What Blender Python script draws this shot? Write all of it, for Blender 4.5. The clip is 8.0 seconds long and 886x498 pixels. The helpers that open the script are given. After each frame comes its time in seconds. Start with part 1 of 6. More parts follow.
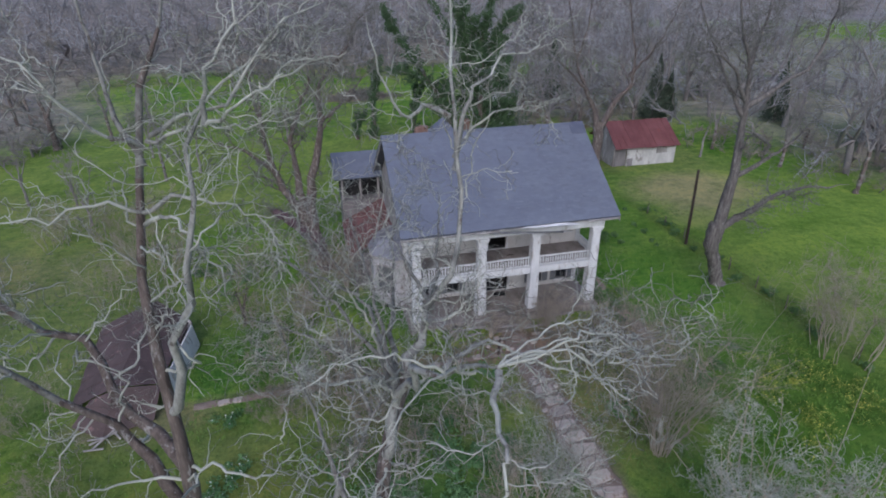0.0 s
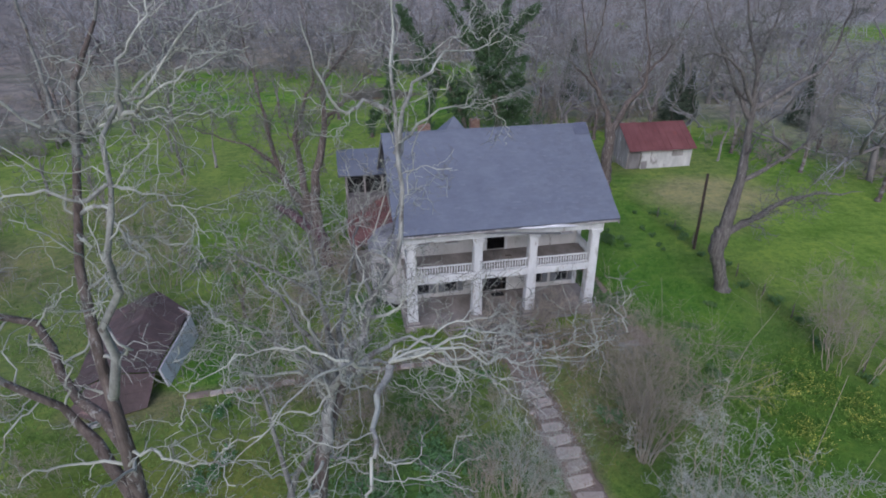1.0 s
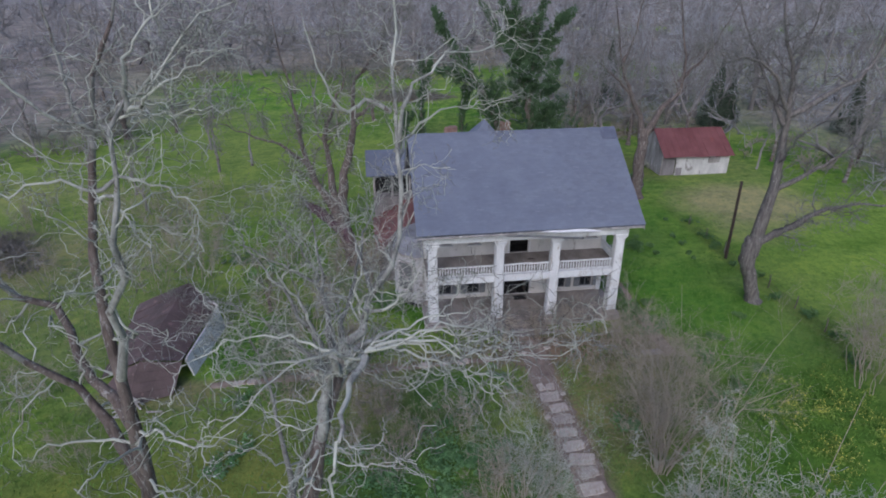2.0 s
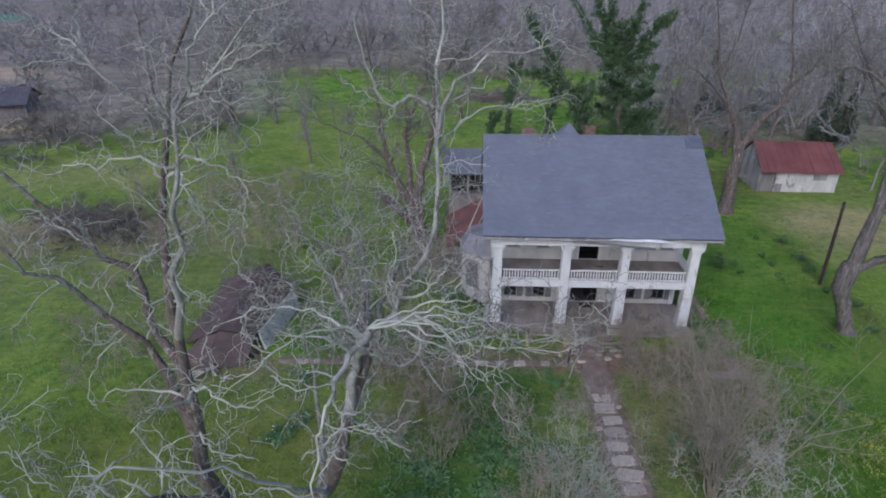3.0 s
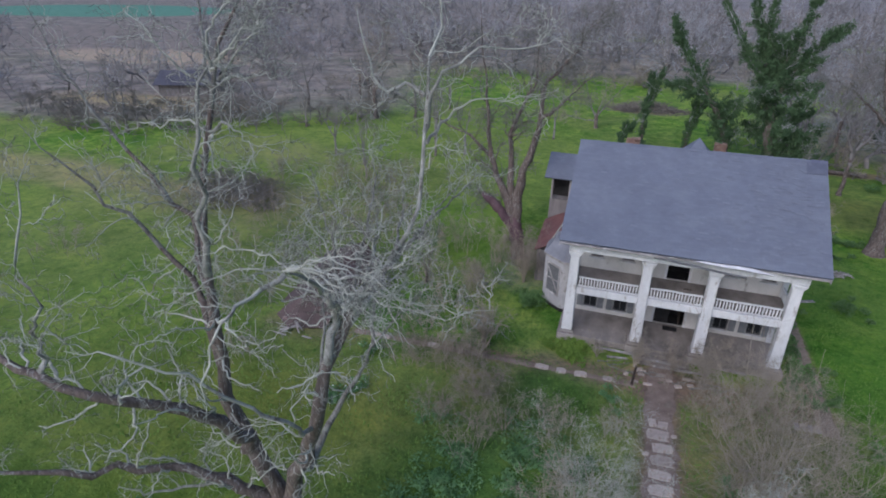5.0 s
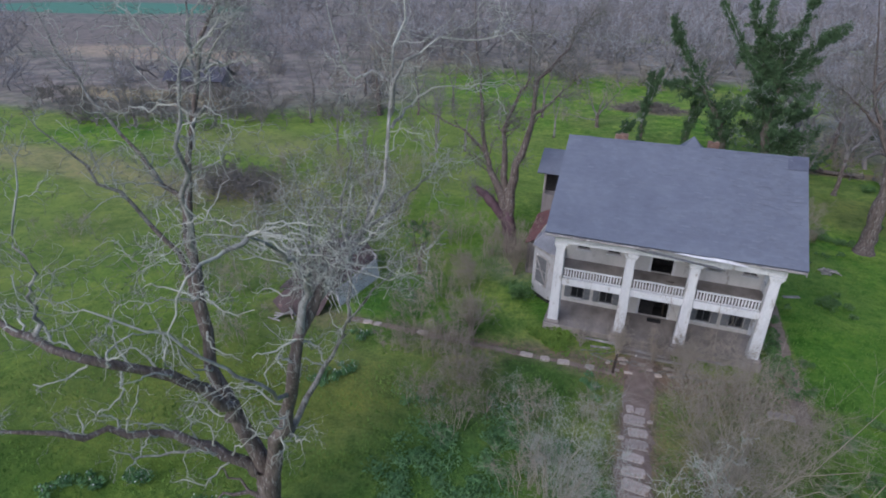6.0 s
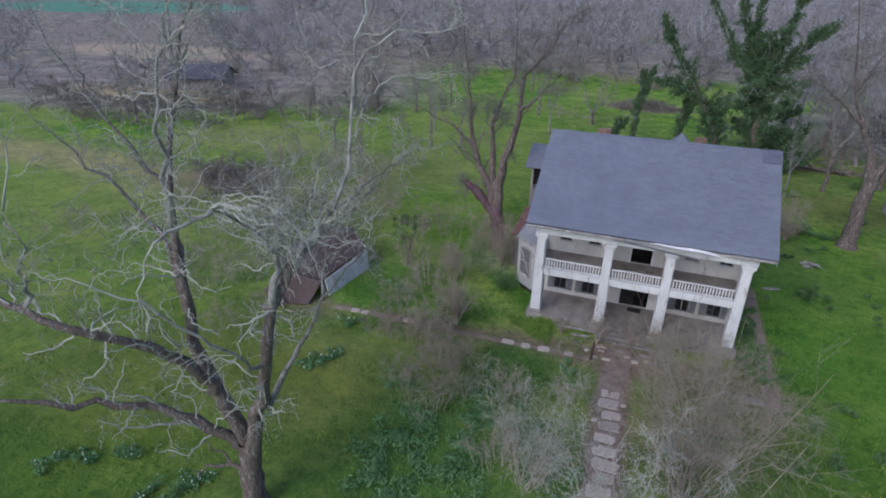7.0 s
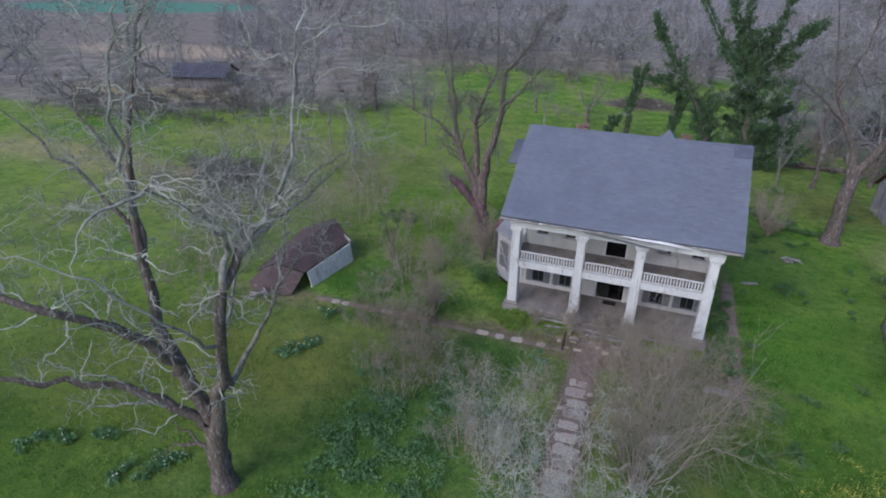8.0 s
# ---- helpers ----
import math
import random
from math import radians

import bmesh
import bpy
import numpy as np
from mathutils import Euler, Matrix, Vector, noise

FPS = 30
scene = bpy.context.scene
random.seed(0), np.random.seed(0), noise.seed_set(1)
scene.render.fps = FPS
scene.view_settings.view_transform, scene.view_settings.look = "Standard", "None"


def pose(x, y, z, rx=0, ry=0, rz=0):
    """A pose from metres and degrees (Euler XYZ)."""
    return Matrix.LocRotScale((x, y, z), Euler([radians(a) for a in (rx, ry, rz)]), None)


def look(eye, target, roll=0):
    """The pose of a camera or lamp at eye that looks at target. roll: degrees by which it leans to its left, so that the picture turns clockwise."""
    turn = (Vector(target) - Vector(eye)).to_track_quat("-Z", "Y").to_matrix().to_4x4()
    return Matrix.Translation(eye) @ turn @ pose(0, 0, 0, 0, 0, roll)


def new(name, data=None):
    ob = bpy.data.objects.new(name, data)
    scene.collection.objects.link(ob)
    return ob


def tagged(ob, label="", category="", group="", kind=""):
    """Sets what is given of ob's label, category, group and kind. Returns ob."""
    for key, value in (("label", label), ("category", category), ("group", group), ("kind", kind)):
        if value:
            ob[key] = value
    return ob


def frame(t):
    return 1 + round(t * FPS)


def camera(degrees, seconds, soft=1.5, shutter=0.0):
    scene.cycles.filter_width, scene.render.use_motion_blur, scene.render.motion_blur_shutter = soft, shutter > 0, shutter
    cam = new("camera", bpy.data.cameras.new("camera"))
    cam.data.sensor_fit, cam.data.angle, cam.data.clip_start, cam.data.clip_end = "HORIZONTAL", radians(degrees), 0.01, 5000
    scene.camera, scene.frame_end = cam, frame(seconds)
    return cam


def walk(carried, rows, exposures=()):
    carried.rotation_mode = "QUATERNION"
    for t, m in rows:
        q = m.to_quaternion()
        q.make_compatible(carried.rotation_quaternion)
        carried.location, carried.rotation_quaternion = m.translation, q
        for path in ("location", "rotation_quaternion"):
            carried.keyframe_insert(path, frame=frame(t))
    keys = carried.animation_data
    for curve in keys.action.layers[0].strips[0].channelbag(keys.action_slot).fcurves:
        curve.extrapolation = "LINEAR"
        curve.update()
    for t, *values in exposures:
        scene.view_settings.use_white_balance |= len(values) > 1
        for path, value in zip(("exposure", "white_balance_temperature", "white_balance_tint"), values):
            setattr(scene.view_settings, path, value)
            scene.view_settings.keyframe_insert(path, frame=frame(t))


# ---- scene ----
cam = camera(76.7, 8.0, soft=1.9)
PATH = [
    (0, (-4.917, -28.883, 20.651), (-4.503, -27.145, 19.752), -0.4),
    (0.5, (-4.047, -29.086, 20.621), (-3.68, -27.337, 19.723), -0.5),
    (1, (-3.228, -29.263, 20.586), (-2.899, -27.507, 19.686), -0.2),
    (1.2, (-2.974, -29.328, 20.584), (-2.66, -27.567, 19.689), -0.4),
    (2.3, (-2.25, -29.738, 20.568), (-2.103, -27.953, 19.677), -0.25),
    (2.5, (-2.014, -29.858, 20.571), (-1.916, -28.07, 19.681), -0.3),
    (3, (-1.371, -30.054, 20.589), (-1.465, -28.264, 19.703), -0.2),
    (3.5, (-0.399, -30.236, 20.627), (-0.719, -28.47, 19.744), 0.2),
    (4, (0.662, -30.244, 20.623), (0.175, -28.515, 19.743), 0.6),
    (4.2, (1.054, -30.236, 20.604), (0.537, -28.518, 19.719), 0.7),
    (5.3, (2.953, -30.547, 20.461), (2.36, -28.849, 19.586), 0.7),
    (5.5, (3.256, -30.664, 20.45), (2.656, -28.97, 19.572), 0.9),
    (6, (3.966, -31.132, 20.42), (3.359, -29.44, 19.543), 0.9),
    (6.5, (4.683, -31.511, 20.39), (4.071, -29.822, 19.511), 1.1),
    (7, (5.542, -31.834, 20.382), (4.921, -30.148, 19.503), 0.9),
    (7.5, (6.559, -31.917, 20.352), (5.931, -30.234, 19.472), 0.9),
    (8, (7.789, -31.909, 20.343), (7.138, -30.236, 19.462), 0.7),
]
walk(cam, [(t, look(eye, target, roll)) for t, eye, target, roll in PATH], exposures=[(0.0, 0.42, 6000, 16), (1.0, 0.48, 6000, 16), (2.5, 0.48, 6000, 16), (8.0, 0.56, 6000, 15)])

# ---- world, sun and exposure ----
world = bpy.data.worlds.new("overcast_sky")
world.use_nodes = True
scene.world = world
wn = world.node_tree.nodes
sky = wn.new("ShaderNodeTexSky")
sky.sky_type, sky.sun_disc = "NISHITA", False
sky.sun_elevation, sky.sun_rotation = radians(38), radians(200)
sky.air_density, sky.dust_density, sky.ozone_density = 1.0, 2.5, 3.0
world.node_tree.links.new(sky.outputs[0], wn["Background"].inputs[0])
wn["Background"].inputs[1].default_value = 0.13
sun = new("sun", bpy.data.lights.new("sun", "SUN"))
sun.data.energy, sun.data.angle, sun.data.color = 0.9, radians(35), (1.0, 0.98, 0.96)
sun.matrix_world = pose(0, 0, 60, 52, 0, -20)

# ---- materials ----


def mat(name, rough=0.8, metal=0.0, spec=0.3):
    m = bpy.data.materials.new(name)
    m.use_nodes = True
    b = m.node_tree.nodes["Principled BSDF"]
    b.inputs["Roughness"].default_value, b.inputs["Metallic"].default_value = rough, metal
    b.inputs["Specular IOR Level"].default_value = spec
    return m


def nd(m, kind, **kw):
    n = m.node_tree.nodes.new(kind)
    for k, v in kw.items():
        n.inputs[k.replace("_", " ")].default_value = v
    return n


def ln(m, a, b):
    m.node_tree.links.new(a, b)


def coords(m, scale=(1, 1, 1), world_space=False):
    tc = nd(m, "ShaderNodeNewGeometry").outputs["Position"] if world_space else nd(m, "ShaderNodeTexCoord").outputs["Object"]
    mp = nd(m, "ShaderNodeMapping")
    mp.inputs["Scale"].default_value = scale
    ln(m, tc, mp.inputs["Vector"])
    return mp.outputs[0]


def noise_at(m, vec, scale, detail=4.0, rough=0.6):
    n = nd(m, "ShaderNodeTexNoise", Scale=scale, Detail=detail, Roughness=rough)
    ln(m, vec, n.inputs["Vector"])
    return n.outputs[0]


def ramp(m, fac, stops):
    r = nd(m, "ShaderNodeValToRGB")
    el = r.color_ramp.elements
    while len(el) < len(stops):
        el.new(0.5)
    for e, (p, c) in zip(el, stops):
        e.position, e.color = p, (*c, 1) if len(c) == 3 else c
    ln(m, fac, r.inputs[0])
    return r.outputs[0]


def mix(m, fac, a, b, blend="MIX"):
    x = nd(m, "ShaderNodeMix")
    x.data_type, x.blend_type = "RGBA", blend
    for sock, v in ((x.inputs[0], fac), (x.inputs[6], a), (x.inputs[7], b)):
        if isinstance(v, (int, float)):
            sock.default_value = v
        elif isinstance(v, tuple):
            sock.default_value = (*v, 1)
        else:
            ln(m, v, sock)
    return x.outputs[2]


def finish(m, colour, height=None, strength=0.3, dist=0.02):
    b = m.node_tree.nodes["Principled BSDF"]
    if isinstance(colour, tuple):
        b.inputs["Base Color"].default_value = (*colour, 1)
    else:
        ln(m, colour, b.inputs["Base Color"])
    if height is not None:
        bp = nd(m, "ShaderNodeBump", Strength=strength, Distance=dist)
        ln(m, height, bp.inputs["Height"])
        ln(m, bp.outputs[0], b.inputs["Normal"])
    return m


def mottled(name, c1, c2, scale=3.0, fine=40.0, rough=0.85, bump=0.3, stretch=(1, 1, 1), wear=None, world_space=False, vary=0.0, metal=0.0, spec=0.3):
    """Two tones by a coarse noise, fine grain over it, and wear: (colour, threshold, scale) patches."""
    m = mat(name, rough, metal, spec)
    v = coords(m, stretch, world_space)
    col = ramp(m, noise_at(m, v, scale, 5), [(0.32, c1), (0.68, c2)])
    grain = noise_at(m, v, fine, 3)
    col = mix(m, 0.35, col, ramp(m, grain, [(0.3, (0.35,) * 3), (0.75, (1.0,) * 3)]), "MULTIPLY")
    if wear:
        wcol, th, wscale = wear
        f = ramp(m, noise_at(m, v, wscale, 6, 0.7), [(th, (0, 0, 0)), (th + 0.07, (1, 1, 1))])
        col = mix(m, f, col, wcol)
    if vary:
        info = nd(m, "ShaderNodeObjectInfo")
        g = ramp(m, info.outputs["Random"], [(0.0, (1 - vary,) * 3), (1.0, (1 + vary,) * 3)])
        col = mix(m, 1.0, col, g, "MULTIPLY")
    return finish(m, col, grain, bump)


M = {}
M["paint"] = mottled("weathered_white_paint", (0.55, 0.56, 0.565), (0.71, 0.715, 0.71), 1.2, 30, 0.6, 0.2, (1, 1, 0.35), ((0.34, 0.32, 0.29), 0.565, 2.0))
M["wallpaint"] = mottled("old_cream_paint", (0.5, 0.49, 0.45), (0.66, 0.64, 0.6), 0.9, 25, 0.7, 0.2, (1, 1, 0.5), ((0.3, 0.28, 0.25), 0.62, 1.6))
M["bare"] = mottled("bare_grey_boards", (0.2, 0.18, 0.17), (0.42, 0.4, 0.39), 1.5, 30, 0.9, 0.3, (1, 1, 0.2), ((0.6, 0.58, 0.57), 0.58, 2.5))
M["oldboards"] = mottled("dark_weathered_boards", (0.12, 0.11, 0.11), (0.25, 0.235, 0.235), 1.5, 30, 0.9, 0.3, (1, 1, 0.2), ((0.36, 0.34, 0.34), 0.62, 2.5))
M["dirtywhite"] = mottled("dirty_white_boards", (0.4, 0.39, 0.38), (0.6, 0.59, 0.57), 1.3, 25, 0.85, 0.3, (1, 1, 0.4), ((0.17, 0.15, 0.14), 0.57, 1.1))
M["bayboards"] = mottled("faded_grey_white_boards", (0.3, 0.295, 0.3), (0.47, 0.46, 0.46), 1.3, 25, 0.85, 0.3, (1, 1, 0.4), ((0.17, 0.15, 0.14), 0.57, 1.3))
M["floor"] = mottled("worn_porch_boards", (0.16, 0.14, 0.125), (0.3, 0.27, 0.245), 1.0, 22, 0.9, 0.3, (1, 0.6, 1), ((0.38, 0.35, 0.33), 0.64, 1.3))
# near black: shade of unlit places put into the colour; also door leaf and mat
M["dark"] = mottled("near_black_shade_and_fittings", (0.012, 0.012, 0.014), (0.03, 0.028, 0.028), 2, 20, 0.9, 0.1)
M["shutter"] = mottled("faded_grey_shutter", (0.09, 0.095, 0.1), (0.16, 0.16, 0.16), 2, 30, 0.85, 0.3, (1, 1, 4))
M["slate"] = mottled("dark_metal_roofing", (0.06, 0.06, 0.08), (0.1, 0.1, 0.125), 0.8, 20, 0.8, 0.2)
M["shutterpaint"] = mottled("faded_grey_shutter_paint", (0.15, 0.16, 0.168), (0.24, 0.248, 0.255), 2, 30, 0.85, 0.3, (1, 1, 4))
M["tin"] = mottled("grey_tin_sheet", (0.16, 0.165, 0.19), (0.25, 0.255, 0.285), 1.0, 25, 0.55, 0.2, (1, 1, 1), ((0.23, 0.17, 0.15), 0.62, 1.8))
M["flash"] = mottled("bright_metal_flashing", (0.5, 0.5, 0.52), (0.72, 0.72, 0.74), 2, 20, 0.4, 0.15)
M["rust"] = mottled("rusted_tin", (0.115, 0.05, 0.048), (0.2, 0.095, 0.088), 0.9, 20, 0.75, 0.3, (1, 1, 1), ((0.25, 0.16, 0.145), 0.62, 1.1))
M["redroof"] = mottled("red_rusted_tin_roof", (0.125, 0.04, 0.04), (0.2, 0.078, 0.075), 0.5, 14, 0.7, 0.25, (1, 1, 1), ((0.16, 0.05, 0.045), 0.6, 0.8))
M["brownroof"] = mottled("brown_rusted_tin_roof", (0.068, 0.05, 0.048), (0.12, 0.084, 0.082), 0.7, 14, 0.8, 0.3, (1, 1, 1), ((0.2, 0.13, 0.12), 0.6, 1.0))
M["brick"] = mottled("old_red_brick", (0.18, 0.105, 0.08), (0.28, 0.19, 0.15), 3, 30, 0.9, 0.5, vary=0.25)
M["stone"] = mottled("pale_flagstone", (0.36, 0.3, 0.26), (0.53, 0.46, 0.405), 2.2, 22, 0.9, 0.4, vary=0.2, wear=((0.23, 0.165, 0.12), 0.57, 2.6))
M["concrete"] = mottled("old_concrete", (0.25, 0.22, 0.2), (0.38, 0.35, 0.33), 1.6, 22, 0.92, 0.4, wear=((0.15, 0.12, 0.1), 0.6, 1.7))
M["bark"] = mottled("brown_bark", (0.064, 0.05, 0.044), (0.19, 0.154, 0.136), 2.6, 14, 0.95, 1.0, (3.2, 3.2, 0.55), ((0.27, 0.26, 0.25), 0.56, 3.4), True)
M["greybark"] = mottled("lichened_grey_bark", (0.112, 0.102, 0.092), (0.285, 0.292, 0.265), 4.0, 22, 0.95, 0.9, (1.4, 1.4, 0.7), ((0.065, 0.052, 0.046), 0.56, 4.5), True)
M["pecanbark"] = mottled("grey_brown_bark", (0.075, 0.066, 0.062), (0.2, 0.184, 0.172), 2.6, 16, 0.95, 1.0, (3.0, 3.0, 0.6), ((0.33, 0.32, 0.31), 0.6, 3.0), True)
M["stembark"] = mottled("pale_grey_lichened_bark", (0.16, 0.158, 0.15), (0.39, 0.395, 0.365), 3.0, 22, 0.95, 0.8, (1.4, 1.4, 0.7), ((0.1, 0.085, 0.075), 0.56, 4.0), True)
M["palebark"] = mottled("pale_lichened_twigs", (0.28, 0.29, 0.255), (0.52, 0.53, 0.465), 0.8, 9, 0.95, 0.3, (1, 1, 1), ((0.2, 0.17, 0.15), 0.64, 0.9), True)
# grey twigs, lighter and bluer: distance haze put into their colour
M["farbark"] = mottled("hazed_grey_winter_twigs", (0.25, 0.248, 0.262), (0.43, 0.43, 0.45), 0.12, 1.0, 0.95, 0.1, (1, 1, 1), None, True)
M["dimbark"] = mottled("dim_brown_grey_twigs", (0.165, 0.162, 0.166), (0.3, 0.29, 0.295), 0.1, 1.0, 0.95, 0.1, (1, 1, 1), None, True)
# trunk tones lightened as well, for the low contrast of hazy woods
M["woodbark"] = mottled("hazed_grey_brown_trunks", (0.16, 0.148, 0.14), (0.27, 0.252, 0.242), 0.4, 5.0, 0.95, 0.1, (1, 1, 1), None, True)
M["walkstone"] = mottled("mossy_worn_brick", (0.19, 0.148, 0.118), (0.29, 0.235, 0.19), 2.0, 22, 0.95, 0.4, vary=0.2, wear=((0.07, 0.09, 0.035), 0.6, 2.0))
M["brownbark"] = mottled("brown_winter_twigs", (0.235, 0.202, 0.158), (0.39, 0.34, 0.275), 0.3, 5.0, 0.95, 0.1, (1, 1, 1), None, True)
M["brushbark"] = mottled("dark_brown_brush", (0.125, 0.112, 0.098), (0.235, 0.21, 0.18), 0.3, 5.0, 0.95, 0.1, (1, 1, 1), None, True)
M["redbark"] = mottled("reddish_bare_wood", (0.075, 0.046, 0.056), (0.15, 0.094, 0.108), 1.0, 12, 0.95, 0.7, (2, 2, 0.5), ((0.08, 0.05, 0.045), 0.6, 1.2), True)
M["ivy"] = mottled("ivy_leaves", (0.045, 0.09, 0.04), (0.09, 0.155, 0.07), 0.6, 6, 0.85, 0.1, (1, 1, 1), None, True)
M["leaf"] = mottled("dark_evergreen_leaves", (0.055, 0.12, 0.038), (0.115, 0.215, 0.066), 0.9, 8, 0.6, 0.1, (1, 1, 1), None, True)
M["bluegreen"] = mottled("blue_green_leaves", (0.07, 0.165, 0.06), (0.15, 0.28, 0.115), 0.9, 8, 0.9, 0.1, (1, 1, 1), None, True)
M["withered"] = mottled("withered_leaves", (0.16, 0.1, 0.07), (0.28, 0.19, 0.13), 1.2, 8, 0.9, 0.1, (1, 1, 1), None, True)
M["weed"] = mottled("fresh_weeds", (0.08, 0.17, 0.025), (0.19, 0.29, 0.05), 0.5, 6, 0.8, 0.1, (1, 1, 1), None, True)
M["blade"] = mottled("grass_blades", (0.06, 0.155, 0.022), (0.17, 0.28, 0.05), 0.35, 3, 0.85, 0.1, (1, 1, 1), None, True)
M["cedar"] = mottled("dull_cedar_needles", (0.035, 0.055, 0.035), (0.08, 0.105, 0.07), 0.5, 4, 0.8, 0.1, (1, 1, 1), None, True)
M["yellow"] = mottled("yellow_petals", (0.5, 0.5, 0.07), (0.62, 0.6, 0.14), 2, 10, 0.7, 0.1)
M["white"] = mottled("white_petals", (0.7, 0.7, 0.66), (0.85, 0.85, 0.8), 2, 10, 0.7, 0.1)
M["post"] = mottled("dark_creosoted_wood", (0.035, 0.025, 0.02), (0.08, 0.06, 0.05), 2, 20, 0.9, 0.5, (3, 3, 0.4))
M["glass"] = mat("window_glass", 0.2, 0.0, 0.3)
finish(M["glass"], (0.02, 0.022, 0.025))

# shingles: courses and tabs
m = M["shingle"] = mat("grey_blue_shingles", 0.9, 0.0, 0.25)
v = coords(m)
mp = nd(m, "ShaderNodeMapping")
mp.inputs["Rotation"].default_value = (0, 0, 0)
ln(m, v, mp.inputs[0])
br = nd(m, "ShaderNodeTexBrick", Scale=1.0, Mortar_Size=0.006, Bias=0.0, Brick_Width=0.32, Row_Height=0.15)
br.inputs["Color1"].default_value, br.inputs["Color2"].default_value = (0.55, 0.55, 0.55, 1), (1, 1, 1, 1)
br.inputs["Mortar"].default_value = (0.35, 0.35, 0.35, 1)
ln(m, mp.outputs[0], br.inputs["Vector"])
base = ramp(m, noise_at(m, v, 0.55, 6, 0.65), [(0.25, (0.12, 0.134, 0.174)), (0.5, (0.142, 0.158, 0.202)), (0.75, (0.166, 0.183, 0.225))])
base = mix(m, 0.22, base, br.outputs[0], "MULTIPLY")
streak = noise_at(m, coords(m, (0.5, 6, 1)), 1.0, 4)
base = mix(m, 0.13, base, ramp(m, streak, [(0.35, (0.6,) * 3), (0.65, (1.1,) * 3)]), "MULTIPLY")
finish(m, base, br.outputs[1], -0.4, 0.012)

M["shingle_tab"] = mottled("loose_shingle_tabs", (0.134, 0.149, 0.193), (0.168, 0.185, 0.229), 1.2, 20, 0.9, 0.3, vary=0.1)

# ground: lawn, straw patches, leaf litter under the woods, bare soil by the house
m = M["ground"] = mat("winter_lawn", 1.0, 0.0, 0.05)
v = coords(m, (1, 1, 1), True)
big, mid, fine_n = noise_at(m, v, 0.06, 5), noise_at(m, v, 0.45, 6, 0.7), noise_at(m, v, 6.0, 4, 0.7)
tuft, broad = noise_at(m, v, 1.4, 5, 0.75), noise_at(m, v, 0.16, 5, 0.7)
def times(f, k):
    x = nd(m, "ShaderNodeMath")
    x.operation = "MULTIPLY"
    ln(m, f, x.inputs[0])
    x.inputs[1].default_value = k
    return x.outputs[0]


lawn = ramp(m, mid, [(0.34, (0.04, 0.12, 0.016)), (0.5, (0.095, 0.21, 0.03)), (0.66, (0.17, 0.26, 0.055))])
lawn = mix(m, ramp(m, broad, [(0.46, (0, 0, 0)), (0.62, (0.8,) * 3)]), lawn, (0.185, 0.285, 0.05))
lawn = mix(m, ramp(m, broad, [(0.36, (0.6,) * 3), (0.46, (0, 0, 0))]), lawn, (0.04, 0.13, 0.02))
lawn = mix(m, ramp(m, tuft, [(0.48, (0, 0, 0)), (0.62, (0.55,) * 3)]), lawn, (0.045, 0.12, 0.022))
lawn = mix(m, times(ramp(m, tuft, [(0.36, (1, 1, 1)), (0.46, (0, 0, 0))]), 0.3), lawn, (0.19, 0.2, 0.08))
lawn = mix(m, ramp(m, big, [(0.42, (0, 0, 0)), (0.62, (0.75,) * 3)]), lawn, (0.17, 0.215, 0.07))


def blob(cx, cy, rx, ry, soft=0.5, rough=0.9):
    """A mask that is 1 within an ellipse on the ground, with a ragged edge."""
    a = nd(m, "ShaderNodeMapping")
    a.vector_type = "POINT"
    a.inputs["Location"].default_value = (-cx / rx, -cy / ry, 0)
    a.inputs["Scale"].default_value = (1 / rx, 1 / ry, 0)
    ln(m, v, a.inputs[0])
    ll = nd(m, "ShaderNodeVectorMath")
    ll.operation = "LENGTH"
    ln(m, a.outputs[0], ll.inputs[0])
    s = nd(m, "ShaderNodeMath")
    s.operation = "MULTIPLY_ADD"
    ln(m, mid, s.inputs[0])
    s.inputs[1].default_value = rough
    ln(m, ll.outputs["Value"], s.inputs[2])
    off = 0.5 * rough
    return scaled(s.outputs[0], 1 + off - soft, 1 + off + soft)


def scaled(value, a, b):
    r = nd(m, "ShaderNodeMapRange")
    r.inputs["From Min"].default_value, r.inputs["From Max"].default_value = a, b
    r.inputs["To Min"].default_value, r.inputs["To Max"].default_value = 1.0, 0.0
    ln(m, value, r.inputs["Value"])
    return r.outputs[0]


